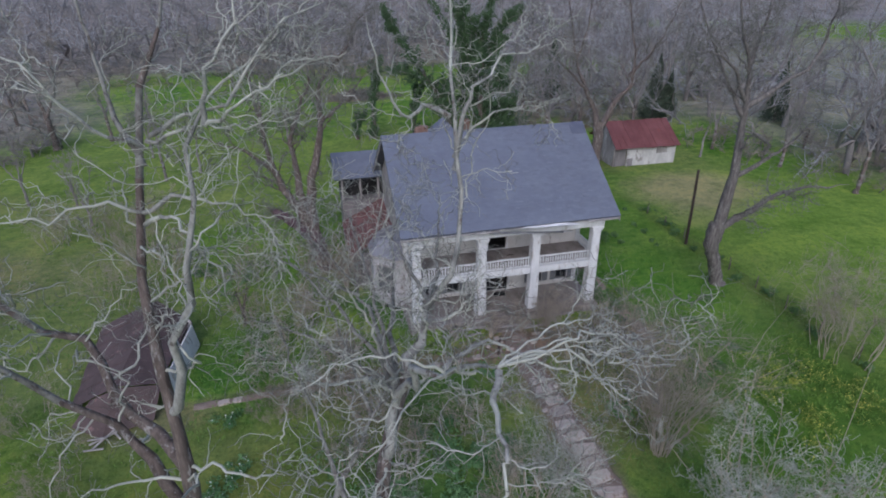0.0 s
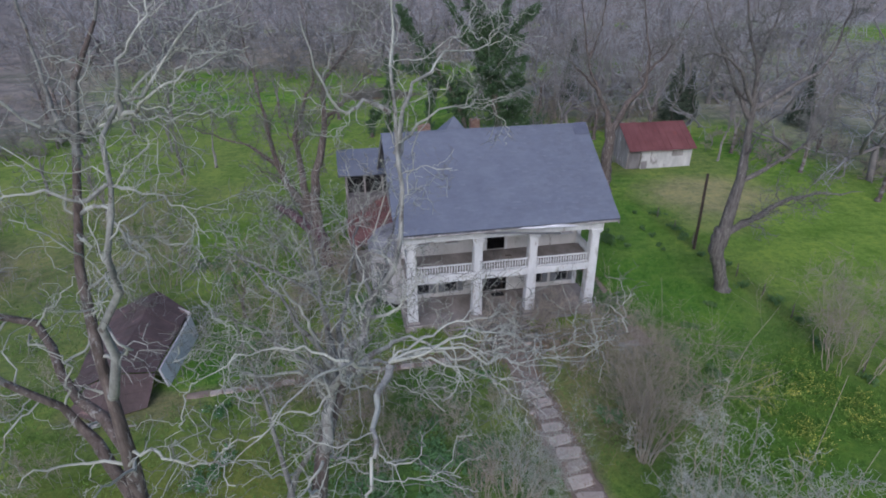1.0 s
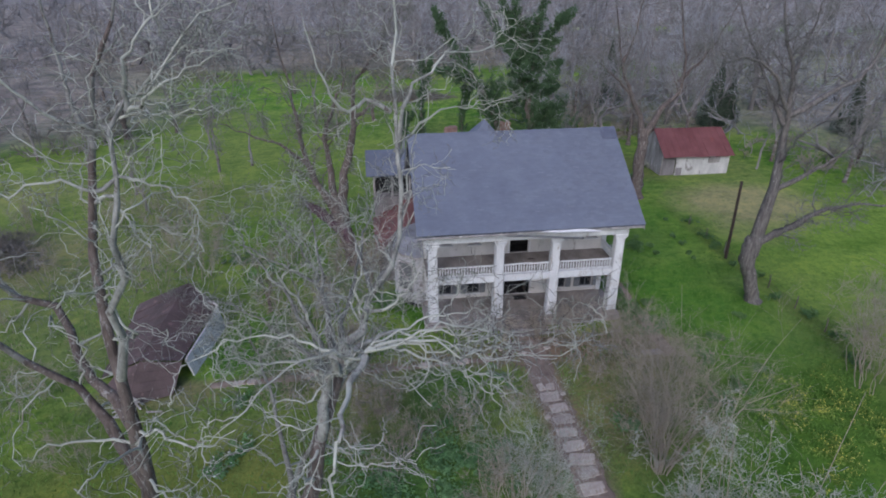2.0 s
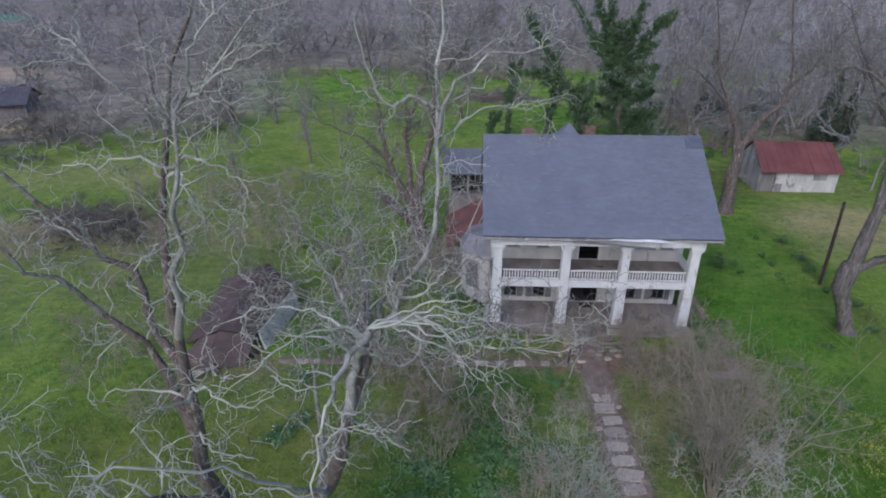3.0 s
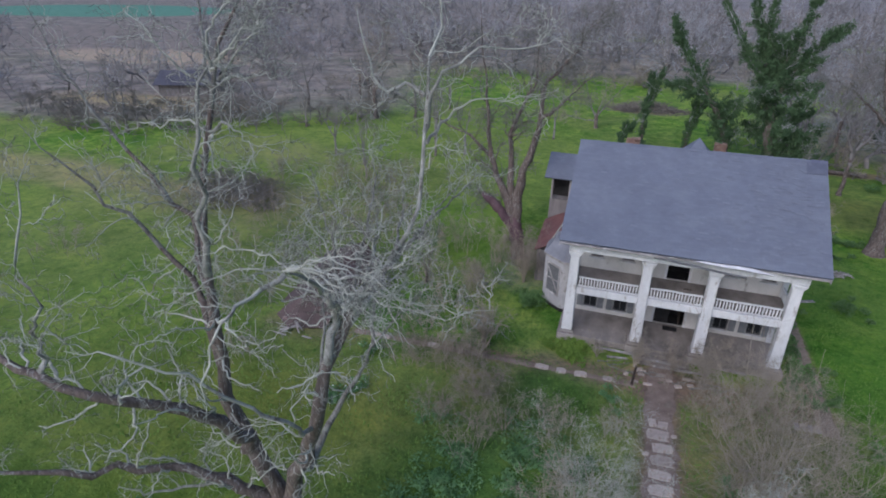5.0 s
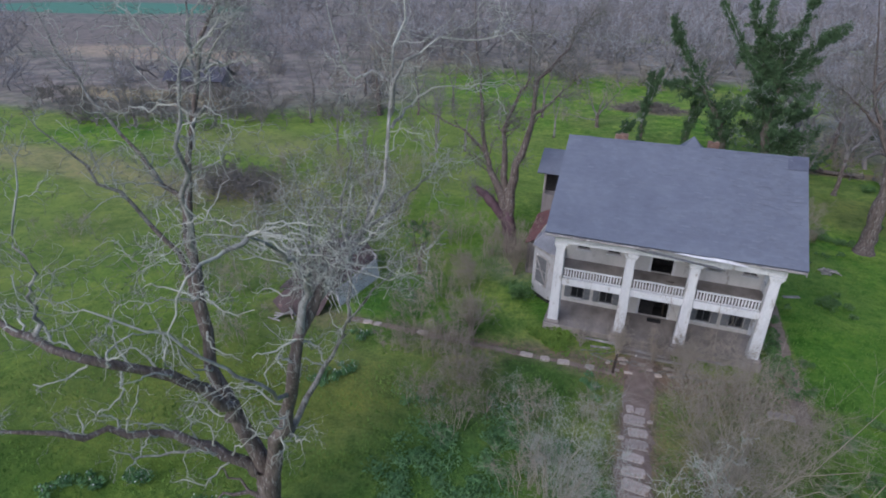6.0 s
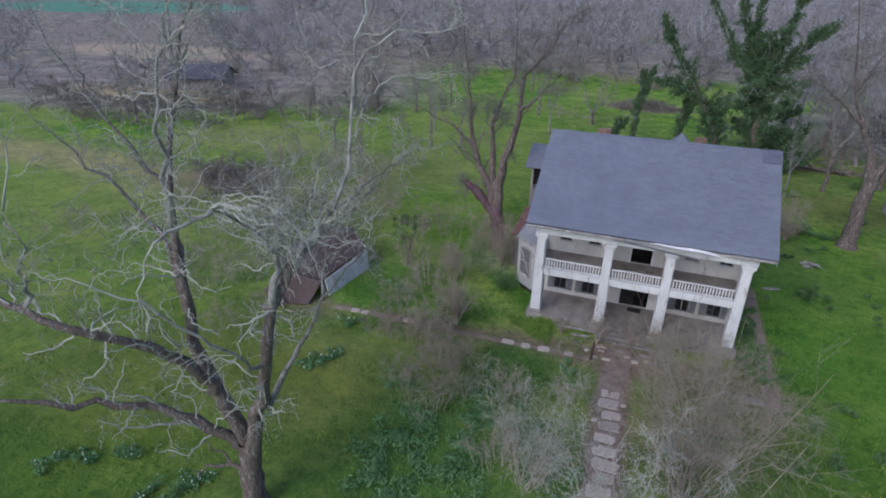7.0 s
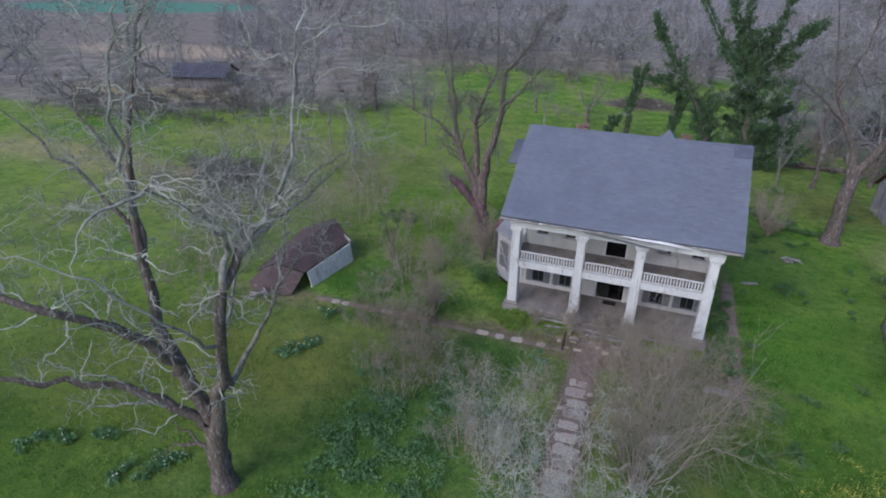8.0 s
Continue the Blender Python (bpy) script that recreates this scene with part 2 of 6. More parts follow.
col = lawn
STRAW, SOIL, LITTER, LUSH = (0.3, 0.26, 0.15), (0.19, 0.14, 0.115), (0.26, 0.235, 0.21), (0.035, 0.11, 0.022)
for cx, cy, rx, ry, c, k in (
        (-22, 36, 34, 17, (0.16, 0.23, 0.055), 0.7), (38, 8, 16, 15, (0.16, 0.26, 0.045), 0.75), (-45, 8, 26, 14, (0.15, 0.21, 0.06), 0.6), (18, 10, 5, 16, (0.06, 0.17, 0.025), 0.5), (19, -4, 6, 10, (0.06, 0.165, 0.02), 0.45), (-28, -12, 14, 9, (0.14, 0.2, 0.05), 0.5), (-11, 14, 6, 8, (0.12, 0.23, 0.03), 0.5), (33, 18, 6.5, 5, (0.34, 0.3, 0.16), 0.75), (30, 12, 4, 3, STRAW, 0.3), (-46, 10, 8, 5, STRAW, 0.35),
        (-45, 30, 12, 5, STRAW, 0.25), (6, -3.0, 8.5, 1.3, SOIL, 0.75), (6.1, -9, 1.1, 9, SOIL, 0.95), (6.2, -19, 1.7, 5, (0.27, 0.22, 0.19), 0.85), (6.3, -2.6, 2.6, 1.6, SOIL, 0.8), (11.5, -3.4, 3.5, 1.9, SOIL, 0.7),
        (14.1, 3, 0.55, 7.5, SOIL, 0.75), (-5.5, -3.4, 6, 0.55, SOIL, 0.75), (-4.5, -4.5, 3.5, 1.8, SOIL, 0.35), (-15, -4.5, 3.6, 1.4, SOIL, 0.7),
        (24.8, 3, 0.7, 15, (0.09, 0.1, 0.04), 0.35), (11, -8, 4.5, 5.5, (0.17, 0.16, 0.085), 0.75), (-1.5, -8, 3.5, 3, (0.16, 0.15, 0.08), 0.55), (-9, -13, 6, 7, (0.13, 0.15, 0.055), 0.6), (-20, -14, 7, 5, (0.12, 0.15, 0.055), 0.6), (-14, -8, 5, 4, (0.14, 0.17, 0.06), 0.6), (-22, 4, 8, 7, (0.14, 0.17, 0.07), 0.5), (-33, 14, 12, 6, (0.2, 0.19, 0.11), 0.5), (-20, 25, 10, 6, (0.18, 0.2, 0.08), 0.4),
        (-1, -13, 5.5, 4.5, (0.055, 0.13, 0.032), 0.7), (-8, -17.5, 7, 2.5, LUSH, 0.4), (-19, -21.8, 8, 3, (0.035, 0.09, 0.018), 0.75), (-16, -12, 6, 3, (0.17, 0.19, 0.045), 0.55), (-10.5, -11, 4, 2.5, (0.17, 0.17, 0.05), 0.5), (-17, -17, 5, 1.6, (0.16, 0.2, 0.04), 0.5), (0.5, -6, 2.4, 2.4, LUSH, 0.7), (-10, 0.5, 3, 4, LUSH, 0.6), (18, -11, 7, 6, (0.055, 0.13, 0.018), 0.7), (13, -15, 6, 4, (0.06, 0.14, 0.022), 0.5),
        (-36, 15, 6, 3, SOIL, 0.6), (-17, -14, 12, 8, (0.09, 0.145, 0.025), 0.5), (-62, 14, 16, 4, STRAW, 0.55), (-50, 6, 12, 3, (0.16, 0.24, 0.05), 0.5), (-3.5, 8.5, 3, 3.5, LITTER, 0.5), (4, 73, 6, 3.5, (0.22, 0.18, 0.15), 0.9), (28, 44.5, 10, 1.3, SOIL, 0.8), (24, 30, 6, 5, (0.12, 0.13, 0.05), 0.6), (17, 19, 3, 4, (0.1, 0.12, 0.05), 0.4)):
    col = mix(m, times(blob(cx, cy, rx, ry, 0.35), k), col, c)
# woods on the right, behind and on the left
far = blob(0, 60, 270, 170, 0.1, 0.2)
col = mix(m, far, mix(m, ramp(m, noise_at(m, v, 0.025, 5, 0.7), [(0.4, (0, 0, 0)), (0.6, (1, 1, 1))]), (0.15, 0.145, 0.15), (0.235, 0.225, 0.22)), col)
litter = mix(m, ramp(m, broad, [(0.4, (0, 0, 0)), (0.6, (1, 1, 1))]), (0.145, 0.135, 0.128), (0.25, 0.23, 0.205))
for cx, cy, rx, ry, k in ((84, 28, 30, 40, 0.6), (118, 92, 52, 48, 0.72), (74, 46, 14, 10, 0.4), (52, 66, 30, 22, 0.7), (-95, 48, 38, 16, 0.9), (-125, 80, 80, 36, 0.85), (0, 150, 160, 42, 0.95), (-85, 100, 40, 30, 0.8), (10, 330, 500, 140, 0.85), (-220, 170, 170, 95, 0.95), (-95, 66, 60, 26, 0.85)):
    col = mix(m, times(blob(cx, cy, rx, ry, 0.12, 0.3), k), col, litter)
col = mix(m, times(blob(-165, 142, 72, 44, 0.1, 0.3), 0.8), col, (0.2, 0.18, 0.165))
col = mix(m, times(blob(-128, 96, 32, 13, 0.25, 0.7), 0.85), col, (0.36, 0.3, 0.225))
col = mix(m, times(blob(-81, 48, 20, 5, 0.3, 0.8), 0.85), col, (0.29, 0.25, 0.15))
col = mix(m, times(blob(-318, 256, 88, 58, 0.08, 0.1), 0.9), col, (0.09, 0.24, 0.18))
mott = ramp(m, noise_at(m, v, 0.3, 6, 0.72), [(0.36, (0.68, 0.74, 0.62)), (0.5, (1.05, 1.0, 1.03)), (0.64, (1.34, 1.2, 1.1))])
col = mix(m, 0.8, col, mott, "MULTIPLY")
speck = ramp(m, tuft, [(0.38, (1.25, 1.15, 1.05)), (0.52, (1.0, 1.0, 1.0)), (0.66, (0.6, 0.7, 0.62))])
col = mix(m, 0.75, col, speck, "MULTIPLY")
grain = ramp(m, fine_n, [(0.25, (0.45,) * 3), (0.5, (0.95,) * 3), (0.75, (1.15,) * 3)])
around = blob(0, 8, 62, 52, 0.3, 0.2)
col = mix(m, times(around, 0.7), col, grain, "MULTIPLY")
relief = nd(m, "ShaderNodeMath")
relief.operation = "MULTIPLY"
ln(m, fine_n, relief.inputs[0])
ln(m, around, relief.inputs[1])
finish(m, col, relief.outputs[0], 0.7, 0.12)

# ---- mesh helpers ----


def part(name, data, material, parent=None, label="", m=None):
    """Links a bmesh or mesh as one object under its thing."""
    if isinstance(data, bmesh.types.BMesh):
        me = bpy.data.meshes.new(name)
        data.to_mesh(me)
        data.free()
    else:
        me = data
    if not me.materials:
        for mm in material if isinstance(material, (list, tuple)) else [material]:
            me.materials.append(mm)
    ob = new(name, me)
    if parent:
        ob.parent = parent
    if m is not None:
        ob.matrix_basis = m
    if label:
        ob["label"] = label
    return ob


def thing(name, label, category, at=(0, 0, 0), group="", kind="", turn=0):
    ob = new(name)
    ob.empty_display_size = 0.3
    ob.matrix_basis = pose(*at, 0, 0, turn)
    return tagged(ob, label, category, group, kind)


def box(x0, x1, y0, y1, z0, z1, bevel=0.0, bm=None, taper=1.0, m=None):
    """A box between those planes, bevelled, its top scaled by taper."""
    bm = bm or bmesh.new()
    r = bmesh.ops.create_cube(bm, size=1.0)
    vs = r["verts"]
    for vv in vs:
        k = taper if vv.co.z > 0 else 1.0
        vv.co = Vector(((x0 + x1) / 2 + vv.co.x * (x1 - x0) * k, (y0 + y1) / 2 + vv.co.y * (y1 - y0) * k, (z0 + z1) / 2 + vv.co.z * (z1 - z0)))
    if m is not None:
        bmesh.ops.transform(bm, matrix=m, verts=vs)
    if bevel:
        es = list({e for vv in vs for e in vv.link_edges})
        bmesh.ops.bevel(bm, geom=es, offset=bevel, segments=1, affect="EDGES")
    return bm


def slab(corners, thick, nx=1, ny=1, wav=0.0, bm=None, seed=0):
    """A sheet between four corners (counterclockwise from above), thick downwards, gently uneven."""
    bm = bm or bmesh.new()
    a, b, c, d = [Vector(p) for p in corners]
    up = (b - a).cross(d - a).normalized()
    rows = []
    for lay in (0, 1):
        grid = []
        for j in range(ny + 1):
            row = []
            for i in range(nx + 1):
                u, w = i / nx, j / ny
                p = (a * (1 - u) + b * u) * (1 - w) + (d * (1 - u) + c * u) * w
                p = p + up * (wav * noise.noise(p * 0.7 + Vector((seed, 0, 0))) + 0.35 * wav * noise.noise(p * 2.3))
                row.append(bm.verts.new(p - up * thick * lay))
            grid.append(row)
        rows.append(grid)
    top, bot = rows
    for j in range(ny):
        for i in range(nx):
            bm.faces.new((top[j][i], top[j][i + 1], top[j + 1][i + 1], top[j + 1][i]))
            bm.faces.new((bot[j + 1][i], bot[j + 1][i + 1], bot[j][i + 1], bot[j][i]))
    for i in range(nx):
        bm.faces.new((bot[0][i], bot[0][i + 1], top[0][i + 1], top[0][i]))
        bm.faces.new((top[ny][i], top[ny][i + 1], bot[ny][i + 1], bot[ny][i]))
    for j in range(ny):
        bm.faces.new((top[j][0], top[j + 1][0], bot[j + 1][0], bot[j][0]))
        bm.faces.new((bot[j][nx], bot[j + 1][nx], top[j + 1][nx], top[j][nx]))
    return bm


def fast_mesh(name, verts, faces, mat_index=None, smooth=True):
    """A mesh from arrays: verts (n, 3), faces (k, 3 or 4)."""
    me = bpy.data.meshes.new(name)
    k = faces.shape[1]
    me.vertices.add(len(verts))
    me.vertices.foreach_set("co", np.ascontiguousarray(verts, dtype=np.float32).ravel())
    me.loops.add(faces.size)
    me.loops.foreach_set("vertex_index", np.ascontiguousarray(faces, dtype=np.int32).ravel())
    me.polygons.add(len(faces))
    me.polygons.foreach_set("loop_start", np.arange(0, faces.size, k, dtype=np.int32))
    me.polygons.foreach_set("use_smooth", np.full(len(faces), smooth))
    if mat_index is not None:
        me.polygons.foreach_set("material_index", np.ascontiguousarray(mat_index, dtype=np.int32))
    me.update(calc_edges=True)
    return me


def unit(a):
    return a / np.maximum(np.linalg.norm(a, axis=-1, keepdims=True), 1e-9)


def tubes(P, R, sides):
    """Tapered tubes round the lines P (n, k, 3) with radii R (n, k): verts and quads."""
    n, k, _ = P.shape
    T = unit(np.gradient(P, axis=1))
    ref = np.where(np.abs(T[:, :1, 2:3]) > 0.9, np.array([1.0, 0, 0]), np.array([0, 0, 1.0]))
    A = unit(np.cross(T, np.broadcast_to(ref, T.shape)))
    B = np.cross(T, A)
    ang = np.arange(sides) * 2 * math.pi / sides
    ring = A[:, :, None, :] * np.cos(ang)[None, None, :, None] + B[:, :, None, :] * np.sin(ang)[None, None, :, None]
    V = P[:, :, None, :] + ring * R[:, :, None, None]
    idx = np.arange(n * k * sides).reshape(n, k, sides)
    nx = np.roll(idx, -1, axis=2)
    F = np.stack([idx[:, :-1], nx[:, :-1], nx[:, 1:], idx[:, 1:]], axis=-1).reshape(-1, 4)
    return V.reshape(-1, 3), F


def smooth_line(points, k, rng, jitter=0.0):
    """k points on a Catmull-Rom line through the given ones, a little crooked."""
    p = np.array(points, float)
    p = np.vstack([2 * p[0] - p[1], p, 2 * p[-1] - p[-2]])
    t = np.linspace(0, len(p) - 3 - 1e-6, k)
    i = t.astype(int)
    u = (t - i)[:, None]
    a, b, c, d = p[i], p[i + 1], p[i + 2], p[i + 3]
    q = 0.5 * (2 * b + (c - a) * u + (2 * a - 5 * b + 4 * c - d) * u ** 2 + (3 * b - a - 3 * c + d) * u ** 3)
    if jitter:
        q[1:-1] += rng.normal(0, jitter, (k - 2, 3))
    return q


def grow(P, R, rng, n, k, length, angle=(35, 70), span=(0.25, 1.0), wiggle=0.25, up=0.05, ratio=0.55, tip=0.25, rmin=0.006, shrink=0.5, rmax=9.0):
    """n crooked shoots from each line of P, with their radii."""
    N, K, _ = P.shape
    par = np.repeat(np.arange(N), n)
    u = rng.uniform(span[0], span[1], N * n)
    x = u * (K - 1)
    i = np.minimum(x.astype(int), K - 2)
    f = (x - i)[:, None]
    pos = P[par, i] * (1 - f) + P[par, i + 1] * f
    tan = unit(P[par, i + 1] - P[par, i])
    r0 = (R[par, i] * (1 - f[:, 0]) + R[par, i + 1] * f[:, 0]) * ratio * rng.uniform(0.7, 1.1, N * n)
    r0 = np.minimum(r0, rmax)
    side = unit(np.cross(tan, rng.normal(size=(N * n, 3))))
    a = np.radians(rng.uniform(angle[0], angle[1], N * n))[:, None]
    d = unit(tan * np.cos(a) + side * np.sin(a) + np.array([0, 0, up]))
    step = length * (1 - shrink * u) * rng.uniform(0.55, 1.15, N * n) / (k - 1)
    out = [pos]
    for s in range(k - 1):
        out.append(out[-1] + d * step[:, None])
        d = unit(d + rng.normal(0, wiggle, d.shape) + np.array([0, 0, up * 0.6]))
    Q = np.stack(out, axis=1)
    Q[:, 1:] += rng.normal(0, 0.2, Q[:, 1:].shape) * step[:, None, None]
    rr = np.maximum(r0[:, None] * np.linspace(1, tip, k)[None], rmin)
    return Q, rr


def joined(groups):
    """Joins (verts, faces, material index) groups into arrays."""
    V, F, I, off = [], [], [], 0
    for v_, f_, mi in groups:
        V.append(v_), F.append(f_ + off), I.append(np.full(len(f_), mi))
        off += len(v_)
    return np.vstack(V), np.vstack(F), np.concatenate(I)


def tree(label, base, limbs, seed, levels, mats=("bark", "greybark", "palebark"), name="bare_tree", category="tree", group="", limb_mats=None, dark_limbs=(), pale_limbs=(), sparse_limbs=(), dense=1.0, span0=0.2, rmax=0.07):
    """A bare tree: its trunk and limbs given as (points, first radius, last radius), and shoots by the levels (n, k, length, wiggle, up, sides, rmin, material, angle)."""
    rng = np.random.default_rng(seed)
    root = thing(name, label, category, base, group)
    b = np.array(base, float)
    groups, Ps, Rs = [], [], []
    for li, (pts, ra, rb) in enumerate(limbs):
        pts = np.array(pts, float)
        ln_ = np.linalg.norm(np.diff(pts, axis=0), axis=1).sum()
        line = smooth_line(pts - b, 16, rng, 0.03 * min(ln_, 9.0) / 4 + (min(0.035, 0.005 * ln_) if li in pale_limbs else 0.0))
        rad = rb + (ra - rb) * (1 - np.linspace(0, 1, 16)) ** (1.0 if li == 0 else 1.7 if li in dark_limbs else 2.3)
        rad = rad * rng.uniform(0.92, 1.08, 16)
        if li > 0:
            rad[-3:] *= (0.85, 0.6, 0.25)
        if li == 0:
            rad[0] *= 1.5
            rad[1] *= 1.15
        v_, f_ = tubes(line[None], rad[None], 9)
        V = v_ + unit(v_ - np.repeat(line, 9, axis=0)) * rng.normal(0, 0.05, (len(v_), 1)) * np.repeat(rad, 9)[:, None]
        mi = np.repeat((rad[:-1] * rng.uniform(0.8, 1.25, 15) < (0.07 if li in dark_limbs else 0.17)).astype(int), 9)
        if li in pale_limbs:
            mi = np.repeat(np.where(rad[:-1] * rng.uniform(0.8, 1.25, 15) < 0.035, 2, 3), 9)
        groups.append((V, f_, limb_mats[li] if limb_mats else mi))
        if li > 0 or len(limbs) == 1:
            Ps.append(line), Rs.append(rad)
    V, F, I = [], [], []
    off = 0
    for v_, f_, mi in groups:
        V.append(v_), F.append(f_ + off), I.append(np.broadcast_to(mi, (len(f_),)))
        off += len(v_)
    part("trunk", fast_mesh("trunk", np.vstack(V), np.vstack(F), np.concatenate(I)), [M[x] for x in mats], root)
    P, R = np.array(Ps), np.array(Rs)
    groups = []
    lines = [(P, R)]
    for lv, (n, k, length, wig, up, sides, rmin, mi, ang) in enumerate(levels):
        nxt = []
        if lv == 0:
            # longer limbs carry more shoots
            size = np.linalg.norm(np.diff(P, axis=1), axis=2).sum(axis=1)
            for i in range(len(P)):
                c = max(3 + n // 5, round(n * dense * min(1.5, size[i] / 9)))
                near_arm = i + 1 in sparse_limbs
                c = max(3, round(c * 0.6)) if near_arm else c
                nxt.append(grow(P[i:i + 1], R[i:i + 1], rng, c, k, length * min(1.0, 0.45 + size[i] / 14) * (0.65 if near_arm else 1.0), ang, (span0, 1.0), wig, up, 0.36, 0.3, rmin, rmax=rmax))
            lines = []
        for (p_, r_) in lines:
            if n:
                nxt.append(grow(p_, r_, rng, max(1, round(n * dense)), k, length, ang, (0.2, 1.0), wig, up, 0.5, 0.3, rmin, rmax=rmax))
        if not nxt:
            break
        for q, rr in nxt:
            v_, f_ = tubes(q, rr, sides)
            groups.append((v_, f_, mi))
        lines = nxt
    V, F, I = joined(groups)
    part("crown", fast_mesh("crown", V, F, I), [M[x] for x in mats], root)
    return root


def tree_arrays(seed, height, density=1.0, rmin=0.02, fine=7, mid_n=5):
    """Arrays for one far bare tree that stands at the origin."""
    rng = np.random.default_rng(seed)
    h = height
    fork = h * rng.uniform(0.18, 0.35)
    lean = rng.normal(0, 0.05, 2) * h
    trunk = smooth_line([(0, 0, -0.3), (lean[0] * 0.2, lean[1] * 0.2, fork * 0.5), (lean[0] * 0.4, lean[1] * 0.4, fork), (lean[0], lean[1], h * 0.9)], 8, rng, 0.06)
    r0 = h * 0.018
    P, R = trunk[None], (r0 * np.linspace(1.2, 0.15, 8))[None]
    groups = [(*tubes(P, R, 5), 1)]
    q1, r1 = grow(P, R, rng, int(9 * density), 6, h * 0.55, (20, 55), (0.3, 0.85), 0.16, 0.12, 0.7, 0.25, rmin)
    groups.append((*tubes(q1, r1, 3), 1))
    q2, r2 = grow(q1, r1, rng, mid_n, 4, h * 0.26, (25, 60), (0.25, 1), 0.22, 0.08, 0.6, 0.4, rmin)
    groups.append((*tubes(q2, r2, 3), 0))
    q3, r3 = grow(q2, r2, rng, fine, 2, h * 0.13, (20, 65), (0.2, 1), 0.25, 0.08, 0.6, 0.5, rmin * 0.6)
    groups.append((*tubes(q3, r3, 3), 0))
    return joined(groups)


def leaf_cloud(points, size, rng, aspect=0.7):
    """One small rhombic leaf or blade at each point, turned at random."""
    n = len(points)
    a = unit(rng.normal(size=(n, 3)))
    b = unit(np.cross(a, rng.normal(size=(n, 3))))
    s = size * rng.uniform(0.6, 1.3, (n, 1))
    V = np.stack([points - a * s, points + b * s * aspect * 0.6, points + a * s, points - b * s * aspect * 0.6], axis=1).reshape(-1, 3)
    return V, np.arange(n * 4).reshape(n, 4)


def strip(name, line, width, material, seed=0, z=0.03):
    """A ground strip with ragged edges that sink into the soil, along a line of (x, y)."""
    rs = random.Random(seed)
    pts = []
    for (xa, ya), (xb, yb) in zip(line, line[1:]):
        n = max(1, int(math.hypot(xb - xa, yb - ya) / 0.25))
        pts += [(xa + (xb - xa) * i / n, ya + (yb - ya) * i / n, xb - xa, yb - ya) for i in range(n)]
    bm = bmesh.new()
    rows = []
    for x, y, dx_, dy_ in pts:
        l_ = math.hypot(dx_, dy_)
        nx_, ny_ = -dy_ / l_, dx_ / l_
        row = []
        for s, zz in ((-1.15, -0.09), (-0.85, 0.0), (-0.4, z), (0.0, z * 1.1), (0.4, z), (0.85, 0.0), (1.15, -0.09)):
            w = width / 2 * (1 + 0.45 * noise.noise((x * 0.8, y * 0.8, seed + (3 if s > 0 else 0))) + rs.uniform(-0.1, 0.1))
            row.append(bm.verts.new((x + nx_ * s * w, y + ny_ * s * w, zz + rs.uniform(-0.008, 0.008))))
        rows.append(row)
    for a, b in zip(rows, rows[1:]):
        for i in range(6):
            bm.faces.new((a[i], b[i], b[i + 1], a[i + 1]))
    bmesh.ops.recalc_face_normals(bm, faces=bm.faces)
    if bm.faces and sum(f.normal.z for f in bm.faces) < 0:
        bmesh.ops.reverse_faces(bm, faces=bm.faces)
    me = bpy.data.meshes.new(name)
    bm.to_mesh(me)
    bm.free()
    return part(name, me, material)

# ---- ground ----
ax = np.concatenate([-np.geomspace(1600, 62, 26), np.linspace(-60, 60, 131), np.geomspace(62, 1600, 26)])
gx, gy = np.meshgrid(ax, ax)
gz = np.array([0.05 * noise.noise((x * 0.35, y * 0.35, 3.0)) + 0.03 * noise.noise((x * 1.1, y * 1.1, 7.0)) for x, y in zip(gx.ravel(), gy.ravel())]) - 0.02
nn = len(ax)
gi = np.arange(nn * nn).reshape(nn, nn)
gf = np.stack([gi[:-1, :-1], gi[:-1, 1:], gi[1:, 1:], gi[1:, :-1]], axis=-1).reshape(-1, 4)
ground = part("ground", fast_mesh("ground", np.stack([gx.ravel(), gy.ravel(), gz], axis=1), gf), M["ground"])
tagged(ground, "uneven green winter lawn with straw patches and bare soil", "ground", kind="structure")

# ---- house ----
house = thing("house", "two-storey white columned house, paint peeling, grey-blue shingle roof", "house")
D, WX, BACK = 3.0, 12.4, 11.6
EY, EZ, RY, RZ, RX0, RX1 = -0.45, 6.86, 5.92, 11.16, -0.62, 13.2


def wall_x(x0, x1, z0, z1, y0, y1, holes):
    """A wall along x with rectangular openings (xa, xb, za, zb) right through it."""
    bm = bmesh.new()
    xs = sorted({x0, x1, *[h[0] for h in holes], *[h[1] for h in holes]})
    zs = sorted({z0, z1, *[h[2] for h in holes], *[h[3] for h in holes]})
    for a, b in zip(xs, xs[1:]):
        run = None
        for c, d in zip(zs, zs[1:]):
            if any(h[0] <= a and b <= h[1] and h[2] <= c and d <= h[3] for h in holes):
                if run:
                    box(a, b, y0, y1, run[0], run[1], bm=bm)
                run = None
            else:
                run = (run[0], d) if run else (c, d)
        if run:
            box(a, b, y0, y1, run[0], run[1], bm=bm)
    return bm


